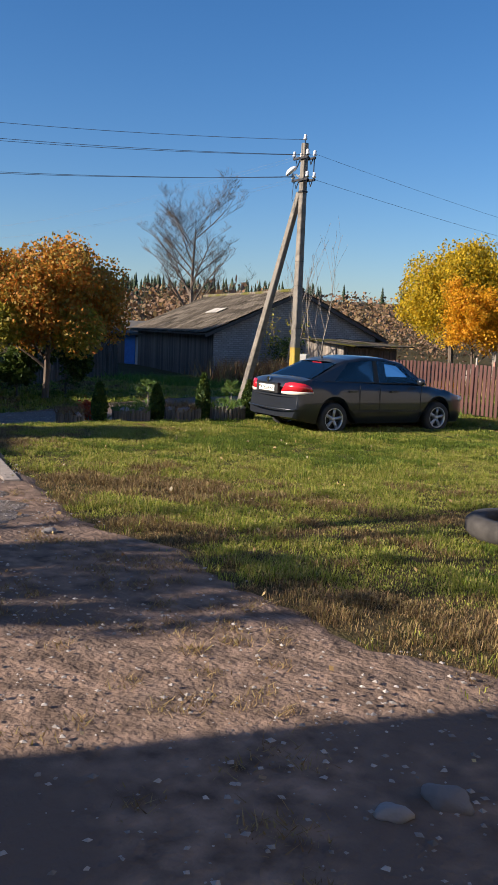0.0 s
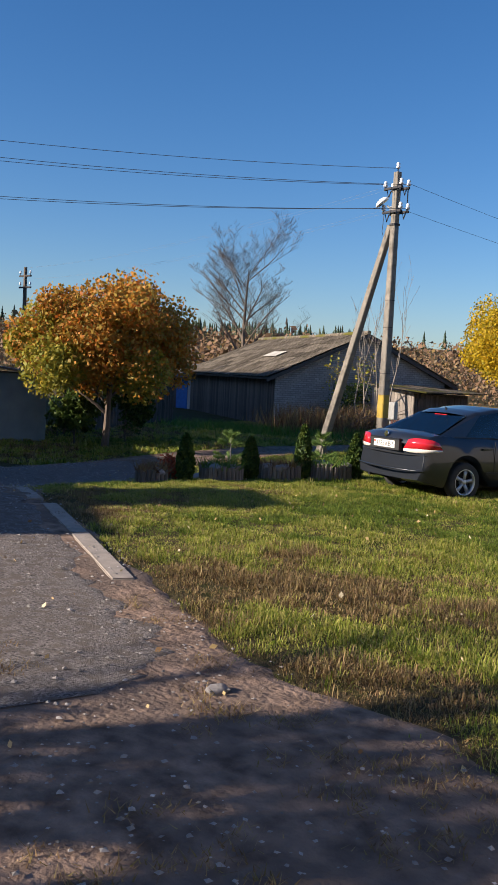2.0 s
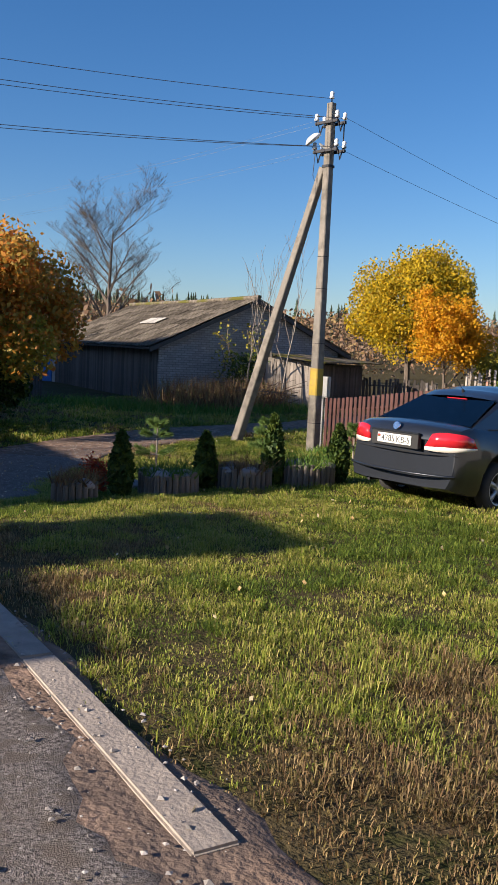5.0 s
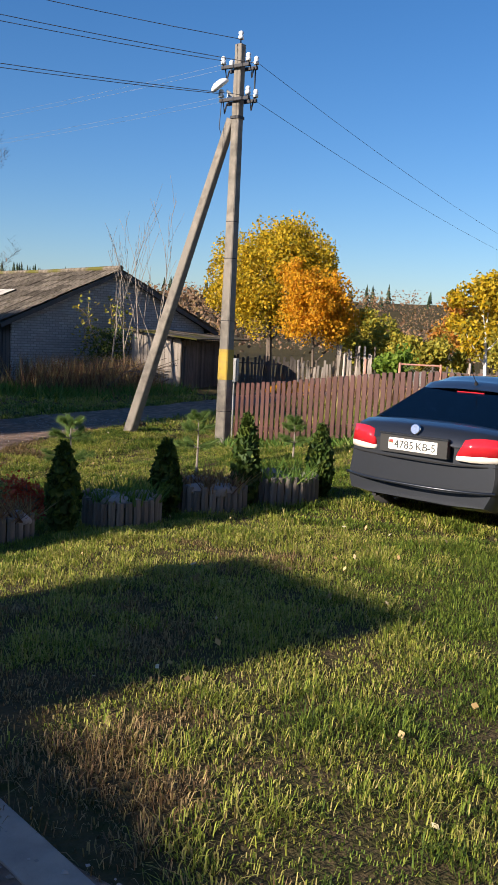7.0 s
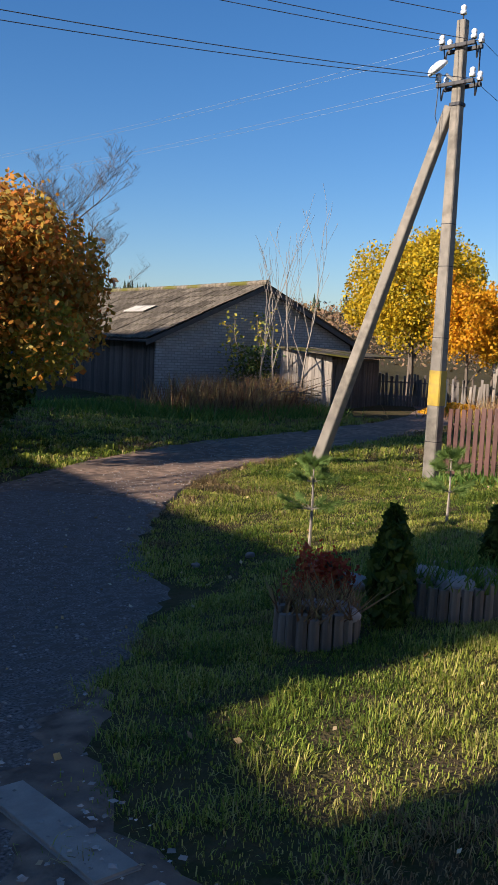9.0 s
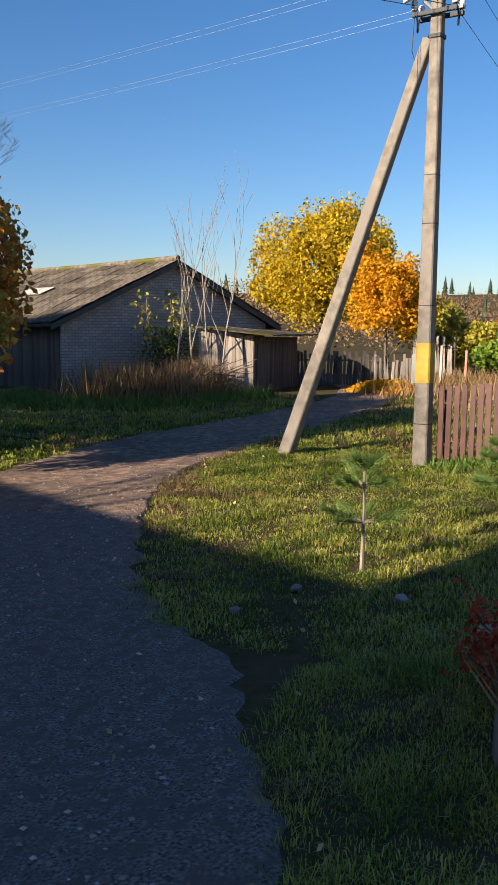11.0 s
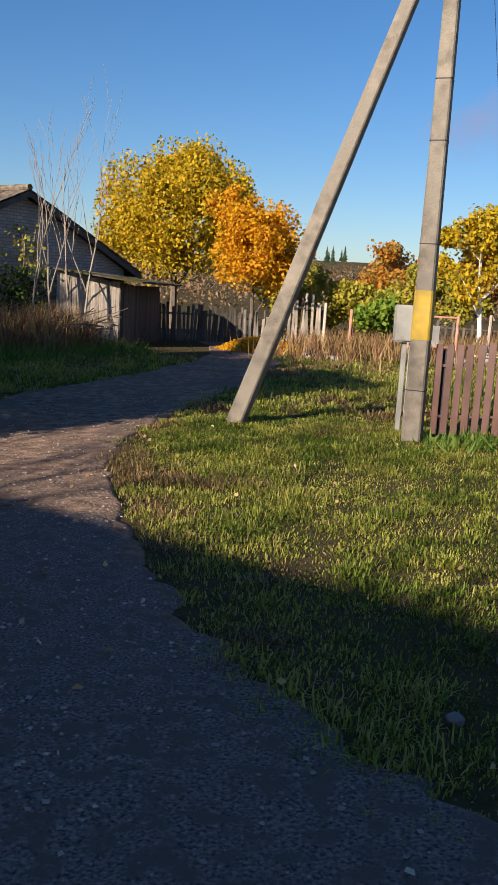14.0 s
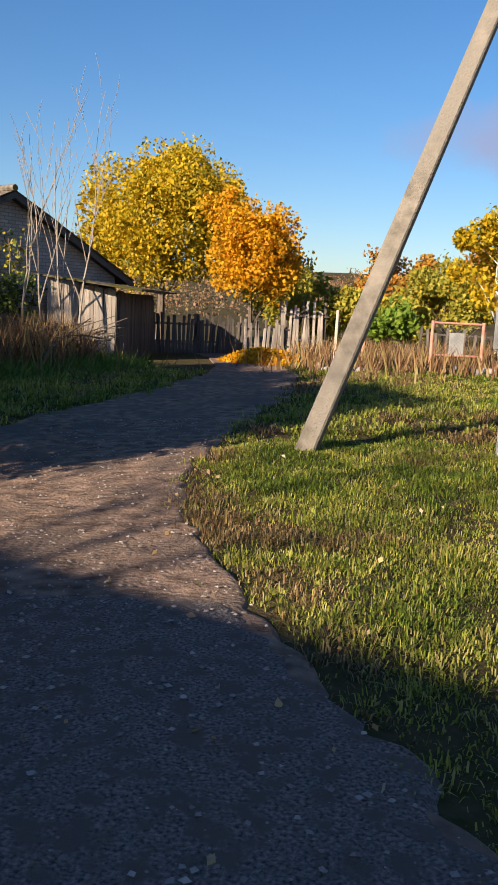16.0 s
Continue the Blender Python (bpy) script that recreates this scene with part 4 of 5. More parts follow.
# ---- trees ----
def limbs(rng, height, spread, levels=3, trunk_r=0.12, first=0.25, lean=0.05, up=0.6, kids=(5, 4, 4), finest=0.006):
    """A branching skeleton: bars to join, and the ends of the twigs."""
    V, F, ends = [], [], []

    def grow(p, d, length, r, level):
        steps = 5
        pts, rad = [p.copy()], [r]
        q, dd = p.copy(), d.copy()
        for k in range(steps):
            dd = (dd + Vector((rng.uniform(-1, 1), rng.uniform(-1, 1), rng.uniform(-0.3, 0.6))) * 0.13).normalized()
            q = q + dd * length / steps
            pts.append(q.copy())
            rad.append(max(r * (1 - 0.8 * (k + 1) / steps), finest))
        add_tube(V, F, pts, rad, 7 if level == 0 else (5 if level == 1 else 3), False)
        if level >= levels:
            ends.extend(pts[2:])
            return
        for k in range(kids[min(level, len(kids) - 1)]):
            f0 = first if level == 0 else 0.25
            s = f0 + (1 - f0) * (k + rng.random()) / kids[min(level, len(kids) - 1)]
            i = min(int(s * steps), steps - 1)
            b = pts[i].lerp(pts[i + 1], s * steps - i)
            w = rng.uniform(0, 2 * math.pi)
            out = Vector((math.cos(w), math.sin(w), 0))
            nd = (out * spread + Vector((0, 0, up)) + dd * 0.45).normalized()
            grow(b, nd, length * rng.uniform(0.38, 0.6) * (1.15 - 0.4 * s), rad[i] * 0.55, level + 1)
    grow(Vector((0, 0, -0.1)), Vector((rng.uniform(-lean, lean), rng.uniform(-lean, lean), 1)).normalized(), height, trunk_r, 0)
    return mesh_of("limbs", V, F), ends


def crown_points(rng, n, centre, radii, lumps=26, hollow=0.55, flat=0.0):
    """Clumped points in an uneven crown with gaps."""
    c = np.array(centre)
    rad = np.array(radii)
    u = rng.normal(size=(lumps, 3))
    u /= np.linalg.norm(u, axis=1)[:, None]
    u[:, 2] = np.where(u[:, 2] < -0.55, -u[:, 2], u[:, 2])
    lc = c + u * rad * rng.uniform(hollow, 0.92, (lumps, 1))
    lr = rng.uniform(0.20, 0.42, lumps) * rad.mean()
    k = rng.integers(0, lumps, n)
    v = rng.normal(size=(n, 3))
    v /= np.linalg.norm(v, axis=1)[:, None]
    return lc[k] + v * (lr[k] * rng.uniform(0.25, 1.0, n) ** 0.5)[:, None]


def leaf_tree(name, x, y, height, radii, centre_z, material, label, category, seed, leaves=16000, size=0.12, trunk=0.14, lumps=30, bark=None, kids=(6, 4, 3), extra=None, group=""):
    rng, nr = random.Random(seed), np.random.default_rng(seed)
    t = thing(name, pose(x, y, ground_z(x, y)), label, category, group)
    me, ends = limbs(rng, height * 0.8, 1.0, 2, trunk, 0.2, kids=kids)
    part("trunk", me, bark or M_BARK, t)
    pts = crown_points(nr, leaves, (0, 0, centre_z), radii, lumps)
    e = np.array([tuple(p) for p in ends])
    k = len(e) and int(leaves * 0.25)
    pts[:k] = e[nr.integers(0, len(e), k)] + nr.normal(size=(k, 3)) * 0.18
    pts[:, 2] = np.maximum(pts[:, 2], 0.25)
    part("crown", leaf_mesh("crown", pts, nr.uniform(0.6, 1.3, leaves) * size, nr), material, t)
    if extra:
        n2, mat2, c2, r2 = extra
        part("crown", leaf_mesh("crown", crown_points(nr, n2, c2, r2, 12), nr.uniform(0.6, 1.3, n2) * size, nr), mat2, t)
    return t


def bare_tree(x, y, height, seed, label, trunk=0.25, levels=4, kids=(9, 6, 5, 4), spread=0.9, bark=None, name="bare_tree", up=0.6, first=0.25, finest=0.006):
    rng = random.Random(seed)
    t = thing(name, pose(x, y, ground_z(x, y)), label, "tree")
    me, ends = limbs(rng, height, spread, levels, trunk, first, kids=kids, up=up, finest=finest)
    part("trunk", me, bark or M_BARK, t)
    return t


leaf_tree("rowan_tree", -23.6, 18.7, 5.0, (2.75, 2.75, 1.9), 3.1, M_RUST, "bushy tree with rust, orange and yellow-green leaves", "tree", 11, 34000, 0.12, 0.13, 60, kids=(9, 5, 3), extra=(16000, M_OLIVE, (-0.3, -0.5, 2.5), (2.7, 2.6, 1.7)))
leaf_tree("willow_tree", -24.5, 50.3, 7.9, (3.5, 3.4, 3.4), 4.7, M_YELLOW, "broad round tree full of yellow-green autumn leaves", "tree", 12, 46000, 0.15, 0.2, 60)
leaf_tree("maple_tree", -20.0, 43.4, 5.7, (1.7, 1.6, 2.2), 3.3, M_AMBER, "young maple in glowing amber leaf", "tree", 13, 15000, 0.13, 0.09, 70)
bare_tree(-48.0, 52.0, 10.4, 24, "tall leafless tree with fine grey twigs", 0.25, 4, (15, 9, 7, 4), 1.0, first=0.3, up=0.5, finest=0.007)
bare_tree(-46.5, 54.5, 5.5, 26, "smaller leafless tree beside the tall one", 0.1, 3, (10, 6, 5), 1.0, up=0.5)
leaf_tree("apple_tree", -12.0, 39.6, 4.4, (1.7, 1.6, 1.4), 3.2, M_YELLOW, "yellow-leaved apple tree with a whitewashed forked trunk", "tree", 14, 6500, 0.15, 0.11, 18, M_WHITEWASH, (4, 4, 3))
SHRUBS = [(-17.0, 46, 2.0, 2.6, M_OLIVE, 0.6), (-14.8, 45.5, 1.8, 2.2, M_OLIVE, 0.6), (-12.6, 48, 2.2, 3.4, M_OLIVE, 0.7), (-10.2, 49, 2.4, 4.0, M_RUST, 0.7), (-8.0, 44, 2.2, 3.8, M_YELLOW, 0.6), (-5.4, 46, 2.4, 4.0, M_YELLOW, 0.6),
          (-15.3, 38.9, 0.9, 1.8, M_GREENLEAF, 0.5), (-3.0, 42, 2.2, 3.6, M_YELLOW, 0.6), (0.5, 46, 2.5, 4.2, M_OLIVE, 0.7), (-13.8, 52, 2.5, 4.4, M_RUST, 0.7), (-19.2, 52, 2.2, 3.6, M_OLIVE, 0.7), (4, 40, 2.4, 4.0, M_YELLOW, 0.6)]
for i, (x, y, r, h, m, s) in enumerate(SHRUBS):
    leaf_tree("shrub", x, y, h, (r, r, h * 0.42), h * 0.56, m, "autumn garden shrub with " + {"olive_yellow_leaves": "olive and yellow", "rusty_leaves": "rust-brown", "yellow_leaves": "bright yellow", "green_leaves": "fresh green"}[m.name] + " leaves", "shrub",
              40 + i, int(2600 * r), 0.17, 0.05, 14, M_BARK, (5, 4, 3), group="garden shrubs")
for i, (x, y) in enumerate(((-24.7, 18.4), (-25.3, 21.0))):
    leaf_tree("shrub", x, y, 1.9, (0.9, 0.9, 0.8), 0.95, M_CONIFER, "dark green bush in the shade of the rusty tree", "shrub", 90 + i, 2600, 0.13, 0.04, 16, M_BARK, (5, 4, 3))
# unseen trees, added outside the view to shade the lane
for i, (x, y, h) in enumerate(((-9.9, -4.4, 7.0), (-26.5, -0.5, 9.5), (-31.0, 1.5, 10))):
    bare_tree(x, y, h, 60 + i, "unseen half-bare tree added to cast branch shade on the lane", 0.16, 3, (12, 7, 5), 1.0)
for i, (x, y) in enumerate(((-36.0, 8.0), (-41.0, 11.5))):
    leaf_tree("shade_tree", x, y, 12.5, (3.8, 3.8, 3.8), 8.4, M_OLIVE, "unseen broad tree in olive and yellow leaf, added to shade the verge", "tree", 75 + i, 15000, 0.26, 0.2, 40)
leaf_tree("shade_tree", -9.5, -4.7, 4.4, (1.7, 1.7, 1.1), 3.0, M_OLIVE, "unseen thin tree in olive and yellow leaf, added to dapple the lane", "tree", 78, 1300, 0.17, 0.14, 22)
# saplings by the plank shed
for i, (x, y, h) in enumerate(((-25.2, 34.2, 5.0), (-24.7, 34.5, 4.8), (-23.8, 34.9, 5.6), (-24.2, 35.0, 5.2))):
    bare_tree(x, y, h, 80 + i, "thin leafless sapling beside the shed", 0.04, 2, (6, 2), 0.4, M_PALEBARK, "sapling", up=1.0)


def far_woods():
    """Hazy belts of woodland round the place."""
    nr = np.random.default_rng(5)
    pts, sizes = [], []
    for k in range(4200):
        w = nr.uniform(0, 2 * math.pi)
        r = nr.uniform(70, 300)
        x, y = -12 + r * math.cos(w), 12 + r * math.sin(w)
        g = ground_z(x, y)
        h = nr.uniform(2.5, 5.5) * (1.5 if x < -60 else 0.9)
        n = 70
        q = np.clip(nr.normal(size=(n, 3)), -1.5, 1.5) * (h * 0.35, h * 0.35, h * 0.26)
        pts.append(q + (x, y, g + h * 0.55))
        sizes.append(nr.uniform(0.5, 1.2, n) * h * 0.1)
    o = obj("brown_woods", leaf_mesh("woods", np.concatenate(pts), np.concatenate(sizes), nr), M_BROWNWOOD)
    tagged(o, "distant brown leafless woods and thickets", "woods", kind="stuff")
    V, F = [], []
    rng = random.Random(9)
    for k in range(6000):
        w = rng.uniform(0, 2 * math.pi)
        r = rng.uniform(290, 470) if k % 8 else rng.uniform(150, 230)
        x, y = -12 + r * math.cos(w), 12 + r * math.sin(w)
        a = math.degrees(math.atan2(y - 12, x + 12)) % 360
        if rng.random() > (1.0 if 124 < a < 139 else 0.06 + 0.16 * (noise.noise(Vector((a * 0.3, 3, 0))) > 0.1)):
            continue
        g, h = ground_z(x, y), rng.uniform(3.5, 8.5)
        if r < 200:
            h *= 0.75
        for t in range(6):
            a, b = g + h * (0.08 + 0.15 * t), g + h * (0.08 + 0.15 * t + 0.26)
            rr = h * 0.23 * (1 - t / 6.6)
            o0 = len(V)
            for s in range(6):
                e = rng.uniform(0.7, 1.2)
                V.append((x + rr * e * math.cos(s * 1.047), y + rr * e * math.sin(s * 1.047), a + rng.uniform(-0.2, 0.2)))
            V.append((x, y, b))
            F += [(o0 + s, o0 + (s + 1) % 6, o0 + 6) for s in range(6)]
    o = obj("spruce_forest", mesh_of("spruces", V, F), M_SPRUCE)
    tagged(o, "dark distant spruce forest on the skyline", "forest", kind="stuff")


far_woods()


# ---- front bed: thujas, pines, planters ----
def on_ground(x, y, rz=0):
    return pose(x, y, ground_z(x, y), 0, 0, rz)


def thuja(x, y, h, seed):
    nr = np.random.default_rng(seed)
    t = thing("thuja", on_ground(x, y), "young columnar thuja with dark green scales", "shrub", "thujas in the front bed")
    part("trunk", tube([(0, 0, -0.05), (0, 0, h * 0.8)], [0.018, 0.006], 6), M_BARK, t)
    n = 2600
    z = nr.uniform(0.0, 1, n) ** 1.1
    r = 0.145 * np.sin(np.clip(z * 0.9 + 0.1, 0, 1) * math.pi) ** 0.6 * (1 - 0.45 * z) * nr.uniform(0.2, 1.45, n) ** 0.5
    w = nr.uniform(0, 2 * math.pi, n)
    pts = np.stack([r * np.cos(w), r * np.sin(w), 0.03 + z * (h - 0.05)], 1)
    part("foliage", leaf_mesh("foliage", pts, nr.uniform(0.04, 0.11, n), nr, 1.5), M_CONIFER, t)


def young_pine(x, y, h, seed):
    rng, nr = random.Random(seed), np.random.default_rng(seed)
    t = thing("young_pine", on_ground(x, y), "knee-high young pine with soft green needle tufts", "tree", "young pines in the grass")
    V, F, tips = [], [], []
    add_tube(V, F, [(0, 0, -0.05), (0.01, 0, h * 0.5), (0, 0.01, h * 0.88)], [0.02, 0.014, 0.007], 6)
    for tier, (z, ln, k) in enumerate(((0.42, 0.30, 6), (0.72, 0.20, 6), (0.88, 0.11, 6))):
        for j in range(k):
            w = 2 * math.pi * (j + rng.random() * 0.6) / k
            e = Vector((math.cos(w) * ln * h, math.sin(w) * ln * h, (z + 0.10 * rng.uniform(0.4, 1.2)) * h))
            add_tube(V, F, [(0, 0, z * h), e], [0.008, 0.004], 4)
            tips += [(e * s + Vector((0, 0, z * h)) * (1 - s), (e - Vector((0, 0, z * h))).normalized()) for s in (0.45, 0.7, 0.9, 1.0)]
    tips += [(Vector((0, 0, h * 0.9)), Vector((0, 0, 1)))] * 3
    part("trunk", mesh_of("trunk", V, F), M_PALEBARK, t)
    NV, NF = [], []
    for p, d in tips:
        for k in range(85):
            q = (d * 0.9 + Vector((nr.normal(), nr.normal(), nr.normal() + 0.3)) * 0.6).normalized()
            s = q.orthogonal().normalized() * 0.003
            b = p + d * nr.uniform(-0.03, 0.04)
            i = len(NV)
            e = b + q * nr.uniform(0.06, 0.11)
            NV += [b - s, b + s, e]
            NF.append((i, i + 1, i + 2))
    part("needles", mesh_of("needles", NV, NF), M_PINE, t)


def log_planter(x, y, r, h, seed, label):
    rng, nr = random.Random(seed), np.random.default_rng(seed)
    t = thing("log_planter", on_ground(x, y), label, "planter", "planters in the front bed")
    part("soil", lathe([(0, h * 0.8), (r * 0.95, h * 0.78), (r * 0.95, -0.05)], 16), M_SOIL, t)
    n = int(2 * math.pi * r / 0.075)
    for k in range(n):
        w = 2 * math.pi * k / n
        s = part("stave", tube([(0, 0, -0.06), (0, 0, h * rng.uniform(0.85, 1.08))], [0.037, 0.034], 7), M_LOG, t)
        s.matrix_basis = pose(r * math.cos(w), r * math.sin(w), 0)
    for k in range(int(8 * r / 0.3)):
        a, q = rng.uniform(0, 6.28), rng.uniform(0.2, 0.85) * r
        st = part("stone", rough_ball(rng.uniform(0.06, 0.11), seed * 3 + k, (1.2, 1, 0.7)), M_STONE, t, "", True)
        st.matrix_basis = pose(q * math.cos(a), q * math.sin(a), h * 0.86)
    m = 420
    a, q = nr.uniform(0, 6.28, m), r * np.sqrt(nr.uniform(0, 1.2, m))
    roots = np.stack([q * np.cos(a), q * np.sin(a), np.full(m, h * 0.8)], 1)
    part("planting", blade_mesh("plants", roots, nr.uniform(0.08, 0.24, m), nr, 0.008, 0.9), M_DRY if seed % 2 else M_WEED, t, "withered bedding plants")


def red_bush(x, y, r, h, seed):
    nr = np.random.default_rng(seed)
    t = thing("barberry_bush", on_ground(x, y), "small red-leaved barberry bush", "shrub")
    me, ends = limbs(random.Random(seed), h * 0.8, 1.1, 2, 0.02, 0.05, kids=(8, 4, 3))
    part("stems", me, M_BARK, t)
    e = np.array([tuple(p) for p in ends])
    n = 1300
    part("leaves", leaf_mesh("leaves", e[nr.integers(0, len(e), n)] + nr.normal(size=(n, 3)) * 0.05, nr.uniform(0.025, 0.05, n), nr), M_RED, t)


thuja(-12.8, 11.45, 0.8, 1)
thuja(-12.3, 12.5, 0.75, 2)
thuja(-11.75, 13.25, 0.95, 3)
thuja(-11.15, 13.95, 0.8, 4)
young_pine(-14.72, 14.65, 0.98, 1)
young_pine(-13.7, 16.45, 0.85, 2)
young_pine(-12.6, 17.6, 0.6, 3)
log_planter(-13.12, 11.0, 0.24, 0.22, 1, "ring of grey log staves holding stones and plants")
log_planter(-12.5, 12.0, 0.34, 0.26, 2, "grey log-stave planter filled with stones")
log_planter(-11.98, 12.9, 0.34, 0.26, 3, "grey log-stave planter with a pale boulder")
log_planter(-11.45, 13.65, 0.34, 0.28, 4, "grey log-stave planter with withered plants")
red_bush(-13.4, 11.65, 0.3, 0.55, 5)


def boulder(x, y, r, seed, label="pale grey field stone lying in the grass"):
    o = obj("field_stone", rough_ball(r, seed, (1.25, 0.9, 0.7), 3), M_STONE, smooth_faces=True)
    o.matrix_basis = on_ground(x, y, seed * 40) @ pose(0, 0, r * 0.35)
    tagged(o, label, "stone", "field stones")


for i, (x, y, r) in enumerate(((-13.45, 12.5, 0.13), (-12.85, 12.3, 0.12), (-12.2, 13.0, 0.17), (-12.0, 13.5, 0.14), (-11.8, 14.0, 0.12), (-15.4, 13.4, 0.04), (-15.1, 14.0, 0.05), (-14.2, 13.6, 0.05), (-1.25, 2.75, 0.07), (-1.35, 2.55, 0.05), (-5.4, 4.35, 0.05))):
    boulder(x, y, r, i + 1)


M_OLDTYRE = mat("faded_rubber", (0.06, 0.054, 0.05), (0.03, 0.027, 0.025), scale=9, rough=0.9)


def tyre_bed():
    x, y = -2.85, 7.4
    t = obj("tyre_planter", lathe([(0.3, 0.0), (0.42, 0.0), (0.47, 0.06), (0.47, 0.15), (0.42, 0.19), (0.31, 0.185), (0.29, 0.14), (0.3, 0.0)], 32), M_OLDTYRE, smooth_faces=True)
    t.matrix_basis = on_ground(x, y) @ pose(0, 0, -0.01)
    tagged(t, "old grey tyre lying in the grass as a flower bed", "planter")
    part("soil", lathe([(0.0, 0.06), (0.34, 0.05)], 20), M_SOIL, t)


tyre_bed()


# ---- weeds, brush, garden ----
def weed_patch(name, spots, n, hmin, hmax, material, label, seed, width=0.012, lean=0.45):
    nr = np.random.default_rng(seed)
    c = np.array(spots)
    k = nr.integers(0, len(c), n)
    xy = c[k, :2] + nr.normal(size=(n, 2)) * c[k, 2:3]
    roots = np.array([(x, y, ground_z(x, y)) for x, y in xy])
    o = obj(name, blade_mesh(name, roots, nr.uniform(hmin, hmax, n), nr, width, lean), material)
    tagged(o, label, "weeds", kind="stuff")


weed_patch("dry_weeds", [(-25.6, 31.0, 0.8), (-24.9, 32.2, 0.9), (-24.3, 33.2, 0.7)], 3600, 0.4, 1.4, M_DRY, "tall dry brown weeds by the gable wall", 1, 0.02)
weed_patch("green_nettles", [(-24.4, 29.6, 0.9), (-23.2, 32.0, 0.6), (-22.6, 33.6, 0.5), (-26.5, 28.8, 0.8), (-28.5, 28.2, 1.0)], 4200, 0.15, 0.45, M_WEED, "fresh green weeds along the verge", 2, 0.025, 0.9)
weed_patch("fence_weeds", [(-14.5, 20.6, 0.3), (-13.3, 20.1, 0.4), (-12.0, 19.6, 0.4), (-10.8, 19.2, 0.4), (-9.5, 18.7, 0.4)], 1300, 0.05, 0.2, M_WEED, "green weeds along the foot of the fence", 3, 0.018, 0.9)
weed_patch("garden_weeds", [(-15.5, 36.0, 1.4), (-13.0, 38.0, 1.5), (-16.8, 39.5, 1.0), (-10, 37, 1.6), (-7.5, 36, 1.6)], 5200, 0.2, 0.9, M_DRY, "dry garden growth and stalks", 4, 0.025)


def heap(name, x, y, r, h, n, material, label, category, seed, size):
    nr = np.random.default_rng(seed)
    q = np.sqrt(nr.uniform(0, 1, n))
    a = nr.uniform(0, 6.28, n)
    px, py = x + q * r * np.cos(a), y + q * r * 0.7 * np.sin(a)
    pz = np.array([ground_z(u, v) for u, v in zip(px, py)]) + (1 - q ** 2) * h * nr.uniform(0, 1, n)
    o = obj(name, leaf_mesh(name, np.stack([px, py, pz + 0.02], 1), nr.uniform(0.6, 1.3, n) * size, nr), material)
    tagged(o, label, category, kind="stuff")


heap("leaf_heap", -19.0, 38.6, 1.5, 0.45, 3500, M_AMBER, "raked heap of yellow fallen leaves", "leaves", 3, 0.14)


def brushwood():
    rng = random.Random(4)
    V, F = [], []
    for k in range(150):
        x, y = rng.gauss(-24.3, 0.6), rng.gauss(33.6, 0.5)
        z = ground_z(x, y) + rng.uniform(0, 0.9)
        w = rng.uniform(0, 6.28)
        d = Vector((math.cos(w), math.sin(w), rng.uniform(-0.3, 0.5))) * rng.uniform(0.5, 1.1)
        p = Vector((x, y, z))
        add_tube(V, F, [p - d, p + Vector((0, 0, 0.05)), p + d], [0.03, 0.025, 0.012], 4)
    for v in V:
        v.z = max(v.z, ground_z(v.x, v.y) - 0.02)
    o = obj("brushwood", mesh_of("brush", V, F), M_BARK)
    tagged(o, "pile of grey brushwood heaped by the shed", "brushwood")


brushwood()


def vine():
    nr = np.random.default_rng(6)
    t = thing("vine", pose(-26.1, 36.4, -0.9), "sparse climbing vine with yellow-green leaves", "vine")
    V, F = [], []
    pts = []
    for k in range(5):
        p = Vector((nr.uniform(-0.5, 1.1), nr.uniform(-1.3, 0.3), 0))
        line = [p]
        for s in range(8):
            p = p + Vector((nr.normal() * 0.16, nr.normal() * 0.16, nr.uniform(0.3, 0.5)))
            line.append(p)
        add_tube(V, F, line, [0.02] * 9, 4)
        pts += line
    part("stem", mesh_of("stem", V, F), M_BARK, t)
    e = np.array([tuple(p) for p in pts])
    n = 600
    part("leaves", leaf_mesh("leaves", e[nr.integers(0, len(e), n)] + nr.normal(size=(n, 3)) * 0.17, nr.uniform(0.08, 0.17, n), nr), M_OLIVE, t)
    d = np.column_stack([nr.normal(0.35, 0.42, 1500), nr.normal(-1.4, 0.35, 1500), nr.uniform(0.2, 2.3, 1500)])
    part("withered_leaves", leaf_mesh("withered", d, nr.uniform(0.07, 0.15, 1500), nr), M_CONIFER, t, "dark withered mass of ivy leaves")


vine()


def old_fence(a, b, h, seed, label, material=None, gap=0.16):
    rng = random.Random(seed)
    f = thing("old_fence", frame_at(a, b, 0), label, "fence")
    n = (Vector(b) - Vector(a)).length
    z = ground_z(*a)
    s, me = 0.0, None
    while s < n:
        if me is None:
            ob = part("picket", box(-0.05, -0.012, 0, 0.05, 0.012, 1, 0.004), material or M_PALEPLANK, f)
            me = ob.data
        else:
            ob = new("picket", me)
            ob.parent = f
        ob.matrix_basis = pose(s, -0.04, z - 0.05, 0, rng.uniform(-5, 5), 0) @ Matrix.Diagonal((1, 1, h * rng.uniform(0.82, 1.08), 1))
        s += gap * rng.uniform(0.85, 1.2)
    for q in (0.3, 0.75):
        part("rail", box(-0.1, -0.02, z + h * q - 0.03, n + 0.1, 0.02, z + h * q + 0.03), M_PLANK, f)
    for q in (0.0, n / 2, n):
        part("post", tube([(q, 0.08, z - 0.3), (q, 0.08, z + h * 1.02)], 0.05, 7), M_BARK, f)


